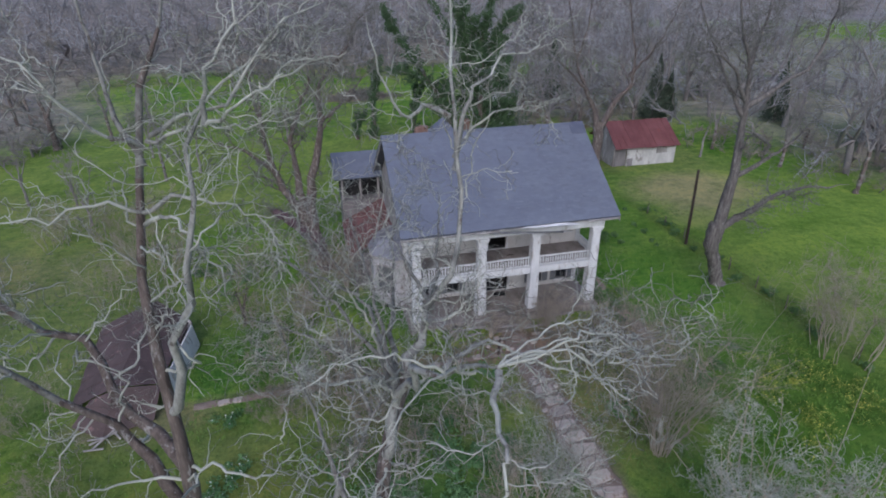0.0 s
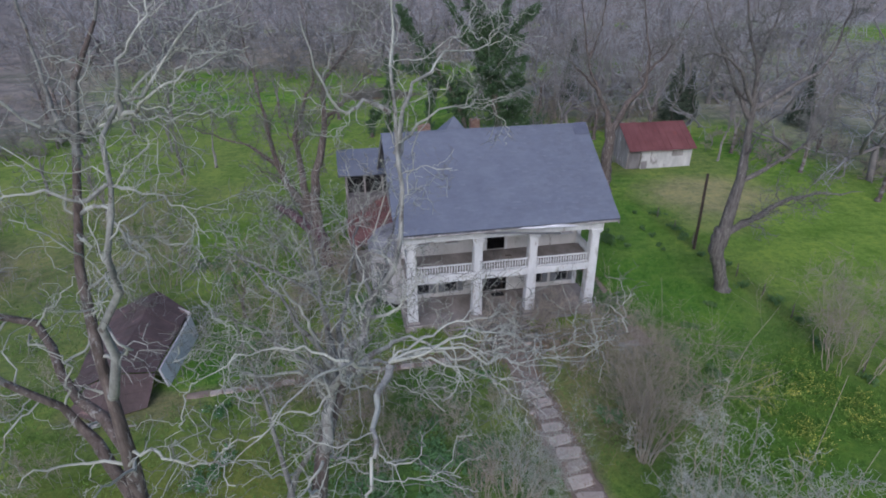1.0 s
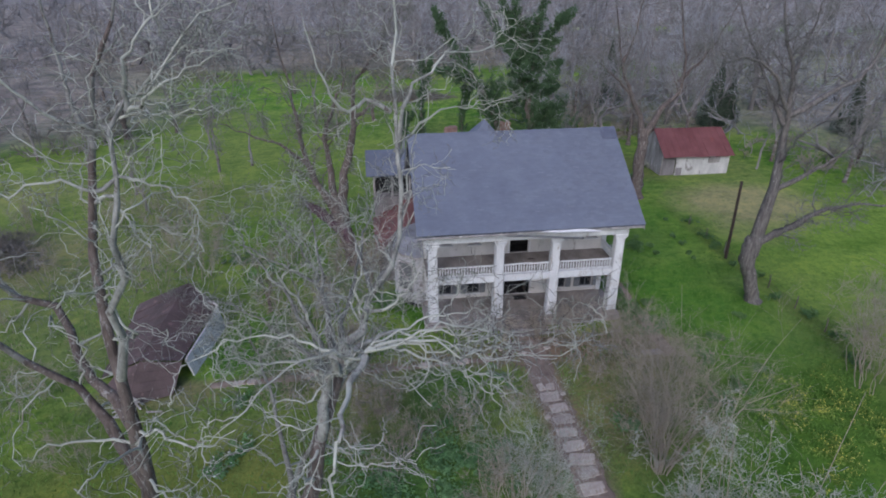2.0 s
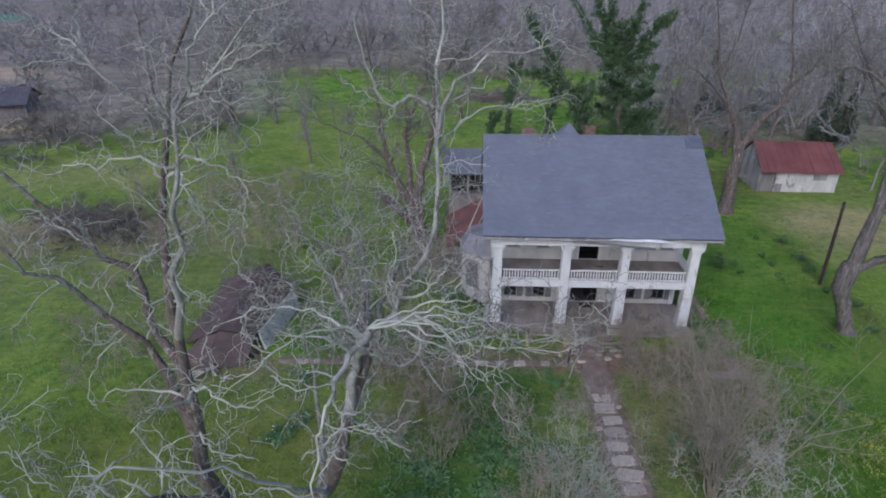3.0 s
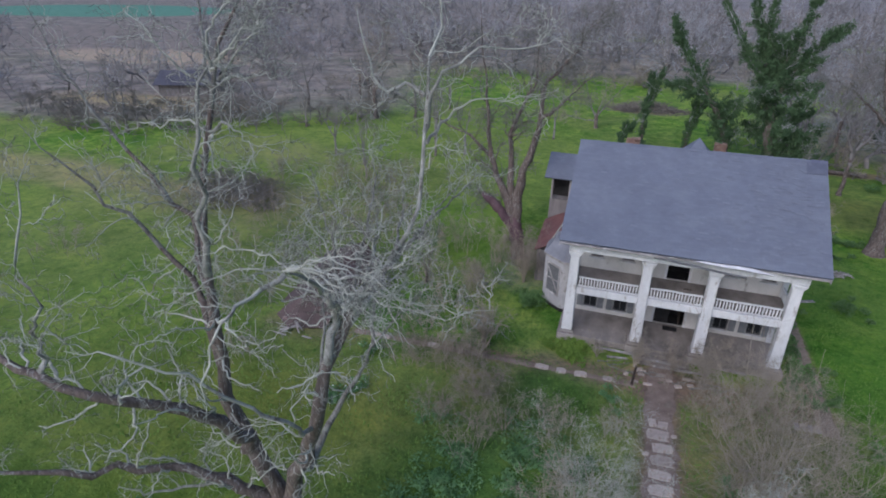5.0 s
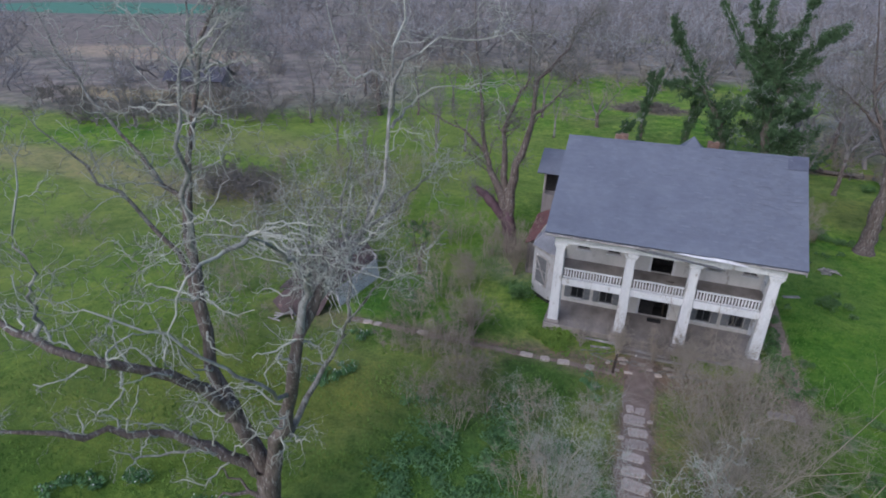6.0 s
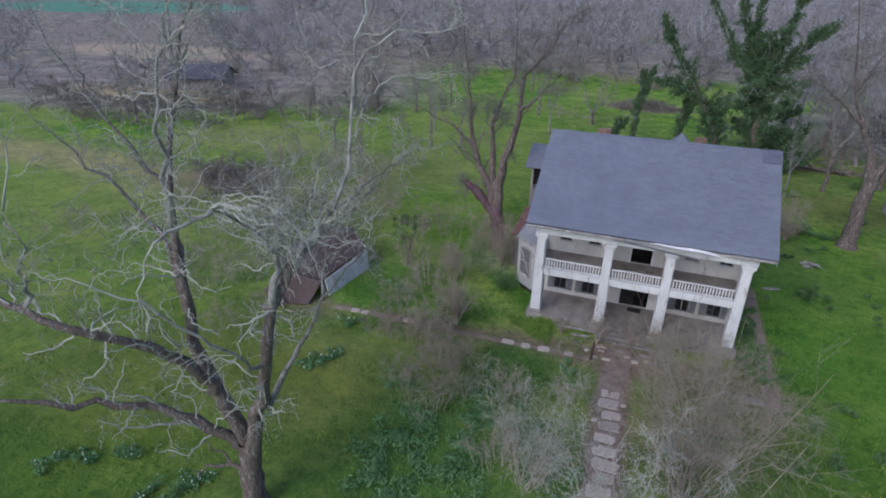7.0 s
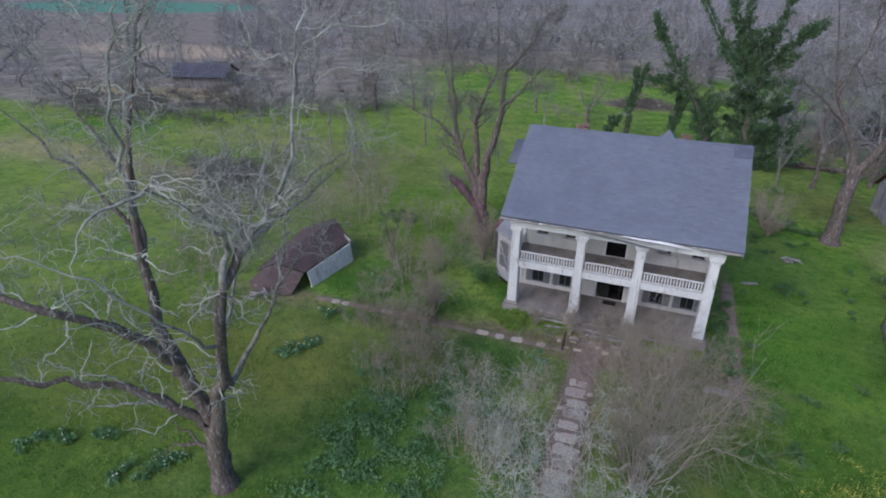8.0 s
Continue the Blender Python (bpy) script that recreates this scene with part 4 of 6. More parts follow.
seamed_roof([(26.75, 24.1, 2.25), (34.9, 24.1, 2.15), (34.7, 27.5, 4.55), (26.75, 27.5, 4.6)], M["redroof"], shed, "red rusted tin roof", 11, seed=3)
seamed_roof([(34.9, 30.7, 2.3), (26.75, 30.7, 2.3), (26.75, 27.52, 4.6), (34.7, 27.52, 4.55)], M["redroof"], shed, "red rusted tin roof", 8, seed=8)

barn = thing("collapsing_shed", "low shed, brown rusted tin roof half fallen in, white side wall", "shed", (0, 0, 0))
part("wall", slab([(-13.6, -2.75, 0), (-12.95, 2.0, 0), (-13.15, 2.0, 1.5), (-13.85, -2.75, 1.2)], 0.1), M["paint"], barn, "peeling white side wall")
part("wall", slab([(-17.6, 3.3, 0), (-13.2, 2.1, 0), (-13.2, 2.1, 1.7), (-15.2, 2.6, 2.6)], 0.1), M["bare"], barn)
part("wall", slab([(-18.3, -2.2, 0), (-18.2, 3.4, 0), (-18.2, 3.4, 1.0), (-18.3, -2.2, 0.2)], 0.1), M["bare"], barn)
seamed_roof([(-14.0, -3.0, 1.28), (-13.3, 2.3, 1.6), (-15.0, 2.95, 2.9), (-15.9, -3.6, 1.95)], M["brownroof"], barn, "brown rusted tin roof with holes", 7, holes=1, seed=12)
seamed_roof([(-18.6, 3.7, 1.15), (-18.7, -2.5, 0.15), (-15.92, -3.6, 1.95), (-15.02, 2.95, 2.9)], M["brownroof"], barn, "brown rusted tin roof", 7, holes=1, seed=22)
seamed_roof([(-14.3, -4.4, 0.08), (-14.0, -3.05, 1.2), (-15.9, -3.65, 1.88), (-16.5, -5.1, 0.1)], M["brownroof"], barn, "fallen roof end of rusty tin lying on the ground", 4, seed=26)
seamed_roof([(-16.5, -5.15, 0.06), (-15.95, -3.7, 1.8), (-17.4, -3.1, 0.95), (-18.3, -3.9, 0.05)], M["brownroof"], barn, "crumpled sheet of rusty tin", 3, seed=28)
for k in range(7):
    a = Vector((rr.uniform(-18, -14.5), rr.uniform(-6.0, -5.0), 0.1))
    b = a + Vector((rr.uniform(-1.4, 1.4), rr.uniform(-0.8, 0.8), rr.uniform(0.1, 0.9)))
    part("beam", fast_mesh("beam", *tubes(np.array([[a, (a + b) / 2, b]], float), np.full((1, 3), 0.06), 4)), M["bare"], barn)
far_barn = thing("far_barn", "distant low barn with a dark metal roof", "barn", (-78, 57.5, 0), turn=20)
part("wall", box(-5, 5, -3.4, 3.4, 0, 2.3), M["oldboards"], far_barn)
for x0 in (-5.0, 4.9):
    bm = bmesh.new()
    q = [bm.verts.new((x0 + dx_, y, z)) for dx_ in (0.0, 0.1) for y, z in ((-3.4, 2.302), (3.4, 2.302), (0, 3.95))]
    for f in ((0, 1, 2), (5, 4, 3), (0, 3, 4, 1), (1, 4, 5, 2), (2, 5, 3, 0)):
        bm.faces.new([q[k] for k in f])
    bmesh.ops.recalc_face_normals(bm, faces=bm.faces)
    part("gable", bm, M["oldboards"], far_barn)
part("roof", slab([(-5.6, -4.3, 2.15), (5.6, -4.3, 2.15), (5.6, 0, 4.2), (-5.6, 0, 4.2)], 0.1), M["slate"], far_barn)
part("roof", slab([(5.6, 4.3, 2.15), (-5.6, 4.3, 2.15), (-5.6, 0.01, 4.2), (5.6, 0.01, 4.2)], 0.1), M["slate"], far_barn)

white_shed = thing("small_outbuilding", "small pale outbuilding at the edge of the woods", "shed", (64.5, 25.5, 0), turn=15)
part("wall", box(-1.6, 1.6, -1.3, 1.3, 0, 2.0, 0.02), M["dirtywhite"], white_shed)
for s in (-1, 1):
    part("roof", slab([(-1.8, -1.6, 1.95), (1.8, -1.6, 1.95), (1.8, 0, 2.9), (-1.8, 0, 2.9)] if s < 0 else [(1.8, 1.6, 1.95), (-1.8, 1.6, 1.95), (-1.8, 0.01, 2.9), (1.8, 0.01, 2.9)], 0.06, 4, 3, 0.02), M["tin"], white_shed)

# ---- paths ----
path = strip("path", [(6.1, -1.3), (6.0, -6), (6.1, -12), (6.3, -24)], 1.6, mottled("packed_earth", (0.17, 0.125, 0.1), (0.28, 0.22, 0.185), 1.2, 18, 0.95, 0.5, wear=((0.07, 0.1, 0.03), 0.62, 1.4)))
tagged(path, "earth path with irregular pale flagstones", "path", kind="structure")


def flagstone(x, y, w, d, parent, seed, mat_="stone", sink=0.0):
    """A roughly squared flat stone with a worn rim."""
    rs = random.Random(seed)
    bm = bmesh.new()
    ring = []
    for ca, cb in ((1, -1), (1, 1), (-1, 1), (-1, -1)):
        # a worn corner, then the middle of the next side
        px_, py_ = ca * w / 2 * rs.uniform(0.82, 1.0), cb * d / 2 * rs.uniform(0.82, 1.0)
        ring.append((px_, py_ - 0.06 * cb * rs.random() * (ca * cb < 0)))
        ring.append((ca * w / 2 * rs.uniform(0.9, 1.05), rs.uniform(-0.3, 0.3) * d / 2) if ca * cb < 0 else (rs.uniform(-0.3, 0.3) * w / 2, cb * d / 2 * rs.uniform(0.9, 1.06)))
    n = len(ring)
    lo = [bm.verts.new((px_, py_, -0.05)) for px_, py_ in ring]
    hi = [bm.verts.new((px_, py_, 0.045)) for px_, py_ in ring]
    top = [bm.verts.new((px_ * 0.93, py_ * 0.93, 0.065)) for px_, py_ in ring]
    for i in range(n):
        j = (i + 1) % n
        bm.faces.new((lo[i], lo[j], hi[j], hi[i]))
        bm.faces.new((hi[i], hi[j], top[j], top[i]))
    bm.faces.new(top)
    return part("flagstone", bm, M[mat_], parent, m=pose(x, y, -sink, rs.uniform(-2.5, 2.5), rs.uniform(-2.5, 2.5), rs.uniform(-9, 9)))


y, k = -3.6, 0
while y > -21:
    near_house = y > -5.6
    wd = rr.uniform(0.95, 1.35)
    xc = 6.0 + 0.012 * (-y - 6) + rr.uniform(-0.12, 0.12)
    if rr.random() < (0.6 if near_house else 0.14):
        # a split slab: two stones side by side
        cut = wd * rr.uniform(0.35, 0.65)
        flagstone(xc - wd / 2 + cut / 2, y, cut - 0.06, rr.uniform(0.5, 0.68), path, 100 + k, mat_="walkstone" if near_house else "stone", sink=0.045 if near_house else 0.0)
        flagstone(xc + cut / 2, y + rr.uniform(-0.1, 0.1), wd - cut - 0.04, rr.uniform(0.45, 0.66), path, 200 + k, mat_="walkstone" if near_house else "stone", sink=0.045 if near_house else 0.01)
    else:
        flagstone(xc, y, wd, rr.uniform(0.62, 0.8), path, 100 + k, mat_="walkstone" if near_house else "stone", sink=0.045 if near_house else rr.uniform(0.0, 0.015))
    if rr.random() < 0.4:
        flagstone(xc + rr.choice((-0.75, 0.75)), y + rr.uniform(-0.3, 0.3), 0.3, 0.25, path, 300 + k)
    y -= rr.uniform(0.76, 0.92)
    k += 1
side = strip("side_path", [(-12.5, -3.75), (-5, -3.6), (0, -3.45), (5.0, -3.3)], 0.5, bpy.data.materials["packed_earth"], 3)
tagged(side, "narrow overgrown earth path with scattered stones", "path", kind="structure")
for k, x in enumerate((-11.0, -10.3, -7.2, -0.5, 0.6, 1.7, 3.2)):
    flagstone(x, -3.45 + 0.03 * x + rr.uniform(-0.1, 0.1), rr.uniform(0.5, 0.8), rr.uniform(0.4, 0.55), side, 500 + k)
walk_r = strip("brick_walk", [(14.1, -4.3), (14.15, 2), (14.25, 9.5)], 0.85, mottled("mossy_brick_paving", (0.18, 0.14, 0.11), (0.27, 0.215, 0.17), 1.4, 18, 0.95, 0.5, wear=((0.06, 0.09, 0.03), 0.58, 1.2)))
tagged(walk_r, "narrow mossy brick walk beside the house", "path", kind="structure")
for k in range(34):
    flagstone(14.1 + 0.007 * k + rr.uniform(-0.06, 0.06), -4.0 + 0.4 * k, 0.62, 0.36, walk_r, 700 + k, "walkstone", 0.03)
for k in range(4):
    flagstone(12.6 + 0.33 * k, -3.9 + rr.uniform(-0.05, 0.05), 0.3, 0.55, walk_r, 760 + k, "concrete", 0.02)
# loose stones in front of the steps
for k in range(14):
    st = flagstone(rr.uniform(4.0, 8.3), rr.uniform(-3.3, -1.6), rr.uniform(0.2, 0.5), rr.uniform(0.15, 0.35), path, 800 + k)

# ---- post, fence ----
pole = thing("pole", "dark leaning wooden pole standing in the grass", "pole", (24.36, 7.0, 0))
part("shaft", fast_mesh("shaft", *tubes(np.array([[(0, 0, -0.1), (0.03, 0.15, 3), (0.06, 0.36, 6.3)]], float), np.array([[0.125, 0.115, 0.1]]), 8)), M["post"], pole)
part("cap", fast_mesh("cap", *tubes(np.array([[(0.06, 0.36, 6.295), (0.06, 0.36, 6.32)]], float), np.array([[0.1, 0.01]]), 8)), M["post"], pole)
fence = thing("fence", "old wire fence on short leaning wooden posts in weeds", "fence", (24.8, 0, 0))
for k in range(9):
    y = 13.5 - 2.8 * k
    tip = (rr.uniform(-0.12, 0.12), y + rr.uniform(-0.1, 0.1), rr.uniform(0.85, 1.1))
    part("fence_post", fast_mesh("fence_post", *tubes(np.array([[(0, y, -0.1), (tip[0] / 2, y, 0.5), tip]], float), np.array([[0.045, 0.042, 0.035]]), 6)), M["bark"], fence)
for z in (0.45, 0.8):
    q = np.array([[(0.0, 13.5 - 0.7 * i, z - 0.04 * math.sin(i * math.pi / 4) ** 2) for i in range(33)]], float)
    part("wire", fast_mesh("wire", *tubes(q, np.full((1, 33), 0.006), 4)), M["post"], fence)

# ---- large trees ----
TW = (35, 75)
NEAR = [(14, 12, 2.9, 0.3, 0.02, 5, 0.009, 2, (30, 70)), (5, 9, 1.4, 0.42, -0.01, 3, 0.006, 2, TW), (4, 5, 0.6, 0.5, -0.04, 3, 0.0045, 1, TW)]
V0 = (-3.7, -19.6, 12.6)
huge = tree("huge many-stemmed bare tree, brown trunk, pale lichened crooked twigs", (-7.44, -18.99, 0), [
    ([(-7.44, -18.99, -0.2), (-7.4, -19.0, 1.7), (-7.3, -18.95, 3.7)], 0.5, 0.42),
    # the dark stem and its limbs
    ([(-7.42, -18.95, 2.4), (-7.37, -18.91, 3.61), (-7.83, -19.19, 5.81), (-8.31, -19.33, 7.84), (-8.4, -19.53, 9.87), (-8.13, -19.67, 11.81), (-8.18, -19.46, 14.01), (-8.01, -18.77, 16.44), (-7.61, -18.37, 18.81), (-7.1, -17.81, 20.28), (-6.8, -17.4, 22.0)], 0.4, 0.03),
    ([(-7.45, -19.0, 3.2), (-7.72, -19.11, 3.7), (-8.26, -19.44, 4.48), (-8.97, -19.95, 5.07), (-10.01, -20.54, 5.95), (-11.0, -21.65, 6.6), (-11.8, -22.81, 7.32), (-14.2, -24.3, 8.2)], 0.32, 0.09),
    ([(-7.9, -19.2, 6.2), (-7.88, -19.56, 6.9), (-7.87, -20.52, 8.51), (-8.42, -21.58, 9.8), (-9.23, -22.66, 10.8), (-10.49, -23.13, 11.49), (-12.0, -23.18, 11.67), (-14.2, -23.5, 12.2)], 0.27, 0.09),
    ([(-8.4, -19.5, 9.8), (-8.74, -19.27, 10.93), (-9.28, -18.9, 11.91), (-9.96, -18.98, 13.0), (-10.64, -19.29, 14.08), (-11.31, -19.72, 14.95), (-11.81, -20.07, 15.68), (-12.5, -20.4, 17.0)], 0.15, 0.03),
    ([(-8.15, -19.6, 11.5), (-9.3, -18.6, 12.37), (-9.78, -17.96, 13.45), (-10.79, -17.78, 14.29), (-11.75, -17.77, 15.39), (-12.68, -17.91, 16.66), (-13.89, -17.71, 17.88), (-15.0, -17.5, 19.8)], 0.14, 0.03),
    ([(-8.15, -19.5, 12.9), (-7.62, -20.01, 14.27), (-7.22, -20.21, 15.85), (-6.78, -20.48, 17.31), (-6.42, -20.1, 18.6), (-5.9, -20.0, 19.25), (-5.1, -19.7, 19.9), (-4.5, -19.5, 20.2)], 0.11, 0.02),
    ([(-7.8, -18.6, 17.6), (-8.3, -18.0, 19.2), (-8.5, -17.6, 21.6)], 0.07, 0.02),
    ([(-10.6, -23.05, 11.4), (-10.41, -22.92, 12.32), (-10.2, -22.93, 13.3), (-10.19, -22.91, 14.69), (-9.91, -22.13, 16.86)], 0.08, 0.025),
    ([(-8.7, -19.75, 4.9), (-9.6, -20.3, 5.0), (-10.6, -21.2, 5.2), (-11.2, -21.8, 5.9)], 0.09, 0.03),
    # the paler stem and its limbs
    ([(-7.25, -19.0, 2.4), (-7.0, -19.2, 3.6), (-6.44, -19.19, 5.24), (-5.69, -19.45, 6.94), (-4.9, -20.11, 8.75), (-4.22, -20.38, 11.02), (-3.68, -19.62, 12.6), (-3.3, -19.2, 13.3)], 0.37, 0.14),
    ([(-2.2, -18.1, 18.0), (-2.7, -18.04, 18.22), (-3.05, -18.29, 18.05), (-3.38, -18.3, 18.61), (-3.57, -18.25, 18.99), (-3.75, -18.26, 19.9)], 0.06, 0.018),
    ([(-2.15, -18.3, 17.2), (-1.9, -18.28, 18.3), (-1.11, -17.92, 18.95), (-0.25, -17.05, 19.02), (0.3, -16.7, 19.25)], 0.06, 0.014),
    ([(-2.13, -18.2, 16.9), (-1.85, -17.77, 17.43), (-1.14, -17.68, 17.9), (-0.28, -17.23, 17.91), (0.2, -16.8, 17.95)], 0.05, 0.012),
    ([(-4.1, -20.25, 11.5), (-3.82, -20.2, 12.6), (-3.6, -20.7, 13.7), (-3.55, -21.2, 14.25), (-3.1, -21.9, 14.8), (-2.83, -23.29, 15.89)], 0.13, 0.05),
    ([(-2.84, -23.28, 15.9), (-2.25, -23.25, 16.02), (-1.5, -23.3, 15.9), (-1.0, -23.15, 15.6), (-0.43, -23.05, 15.45), (0.2, -23.03, 15.5), (0.85, -23.0, 15.75)], 0.028, 0.008),
    ([(-2.84, -23.2, 15.85), (-2.4, -23.5, 16.2), (-1.95, -23.6, 16.4), (-1.45, -23.4, 16.25), (-0.65, -23.1, 15.62), (-0.2, -22.9, 15.5)], 0.026, 0.009),
    ([(-2.83, -23.28, 15.84), (-2.99, -23.69, 15.72), (-3.14, -24.4, 15.67), (-3.19, -24.6, 15.5), (-3.31, -24.94, 15.0), (-3.4, -25.1, 13.8)], 0.055, 0.016),
    ([(-4.95, -20.1, 8.8), (-4.6, -21.4, 10.1), (-4.75, -22.4, 11.6), (-5.59, -23.4, 13.03), (-6.3, -24.1, 13.8), (-7.3, -24.4, 13.9)], 0.085, 0.02),
    ([(-5.87, -19.24, 6.06), (-5.46, -17.92, 7.53), (-4.61, -17.67, 9.06), (-4.17, -17.56, 10.1), (-3.4, -17.2, 11.3), (-2.6, -16.9, 12.3)], 0.14, 0.03),
    # lesser limbs of the crown
    ([V0, (-4.4, -20.0, 13.3), (-5.6, -20.6, 14.0)], 0.08, 0.02),
    ([V0, (-4.0, -17.8, 13.2), (-4.6, -16.0, 13.8), (-5.6, -14.3, 14.4)], 0.09, 0.02),
    ([V0, (-3.4, -17.0, 13.2), (-3.0, -15.0, 13.9), (-2.4, -13.6, 14.8)], 0.09, 0.02),
    ([V0, (-4.2, -19.6, 14.2), (-4.6, -19.8, 15.4)], 0.07, 0.02),
    ([(-4.2, -17.0, 13.5), (-5.4, -16.8, 14.2), (-6.4, -16.0, 14.4)], 0.05, 0.02),
    ([(-3.1, -21.9, 14.8), (-3.9, -22.0, 15.3), (-4.8, -22.2, 15.5), (-5.6, -22.5, 15.3)], 0.035, 0.01),
    ([(-2.95, -22.6, 15.3), (-3.6, -23.0, 15.7), (-4.3, -23.6, 15.6), (-4.9, -24.0, 15.1)], 0.03, 0.01),
    ([(-3.2, -21.7, 14.7), (-2.5, -21.4, 14.9), (-1.8, -21.5, 14.6), (-1.3, -21.8, 13.8)], 0.06, 0.015),
    ([(-3.0, -19.0, 13.8), (-2.3, -19.4, 14.3), (-1.7, -19.2, 15.0)], 0.06, 0.015),
    ([V0, (-4.6, -18.6, 14.0), (-5.6, -17.6, 14.9), (-6.2, -17.0, 15.7)], 0.07, 0.015),
    ([V0, (-4.0, -18.0, 14.3), (-4.2, -16.8, 15.2), (-4.6, -16.2, 16.0)], 0.07, 0.015),
    ([(-2.8, -18.8, 14.1), (-3.2, -17.2, 14.7), (-3.6, -16.2, 15.4)], 0.06, 0.015),
    ([(-4.17, -17.56, 10.1), (-4.8, -16.0, 12.0), (-5.4, -15.0, 13.6)], 0.07, 0.015),
    ([(-2.8, -18.8, 14.1), (-2.3, -17.2, 14.6), (-1.9, -15.8, 15.0), (-1.6, -14.8, 15.2)], 0.06, 0.015),
    ([V0, (-5.0, -18.4, 13.0), (-6.2, -17.6, 13.4), (-7.0, -17.0, 13.2)], 0.07, 0.015),
    ([(-4.9, -20.1, 8.8), (-5.4, -18.4, 10.4), (-6.0, -17.2, 12.0), (-6.4, -16.4, 13.2)], 0.09, 0.02),
    # the pale upper stem
    ([(-3.75, -19.75, 12.4), (-3.3, -19.2, 13.3), (-2.8, -18.78, 14.08), (-2.12, -18.54, 16.07), (-2.18, -18.15, 18.03), (-2.14, -17.49, 19.81), (-1.9, -17.2, 22.0)], 0.14, 0.028),
    # crooked arms high on the dark stem
    ([(-7.6, -18.5, 18.1), (-6.75, -19.07, 18.6), (-6.1, -19.3, 19.1), (-5.4, -19.3, 19.6), (-5.0, -19.2, 20.3)], 0.05, 0.014),
    ([(-6.42, -20.1, 18.6), (-6.2, -20.2, 19.4), (-5.8, -20.0, 20.0), (-5.6, -19.8, 20.8)], 0.045, 0.014),
    ([(-6.42, -20.1, 18.6), (-5.9, -20.4, 18.9), (-5.2, -20.5, 19.3), (-4.6, -20.3, 19.5)], 0.04, 0.014),
    ([(-7.95, -18.75, 16.8), (-7.28, -18.88, 17.15), (-6.74, -19.33, 17.13), (-6.04, -19.71, 17.0), (-5.53, -20.15, 16.5)], 0.05, 0.014),
    ([(-7.95, -18.8, 16.6), (-7.4, -19.3, 16.9), (-7.0, -19.9, 16.7), (-6.6, -20.2, 16.2), (-6.5, -20.3, 15.6)], 0.045, 0.014),
    ([(-7.95, -18.75, 16.8), (-8.6, -18.9, 17.1), (-9.3, -18.9, 16.9), (-10.0, -18.9, 16.9), (-10.6, -18.7, 16.6)], 0.036, 0.014),
    ([(-7.7, -18.46, 18.0), (-6.93, -18.76, 18.25), (-6.3, -19.29, 18.38), (-5.7, -19.71, 18.45), (-5.05, -19.86, 18.6)], 0.04, 0.012),
    ([(-7.75, -18.5, 17.9), (-8.4, -19.0, 18.5), (-8.8, -19.3, 19.3), (-9.4, -19.3, 19.8)], 0.045, 0.014),
    # the fan of thin arms at the end of the long bough
    ([(-2.84, -23.28, 15.9), (-1.9, -23.1, 16.0), (-1.2, -23.05, 15.85), (-0.3, -23.0, 15.9)], 0.02, 0.009),
    ([(-2.5, -23.25, 15.98), (-1.6, -23.2, 15.75), (-0.8, -23.0, 15.6), (0.2, -22.9, 15.52)], 0.02, 0.009),
    ([(-2.84, -23.28, 15.9), (-2.1, -23.0, 16.15), (-1.5, -22.9, 16.2), (-0.9, -22.9, 16.2)], 0.02, 0.009),
    ([(-2.5, -23.25, 15.98), (-1.9, -23.3, 15.7), (-1.4, -23.2, 15.4), (-0.9, -23.1, 15.15)], 0.02, 0.009),
], 11, NEAR, dark_limbs=(1, 2, 3, 4, 5, 10), sparse_limbs=(14, 15, 16, 17, 45, 46, 47, 48), pale_limbs=(6, 8, 9, 11, 12, 13, 14, 15, 16, 17, 18, 20, 23, 25, 26, 27, 28, *range(36, 49)), mats=("bark", "greybark", "palebark", "stembark"), dense=1.0, span0=0.22, rmax=0.042)

part("stub", fast_mesh("stub", *tubes(np.array([[(0.25, -0.2, 2.3), (-0.4, -0.5, 2.8), (-1.0, -0.7, 2.6), (-1.3, -0.85, 2.75), (-1.8, -1.0, 2.1)], [(-0.4, -0.5, 2.8), (-0.8, -0.4, 3.2), (-1.2, -0.6, 3.3), (-1.4, -0.5, 3.6), (-1.8, -0.5, 3.5)]], float), np.array([[0.12, 0.09, 0.07, 0.05, 0.02], [0.06, 0.05, 0.04, 0.03, 0.015]]), 6)), M["bark"], huge, "broken dead limb stub")

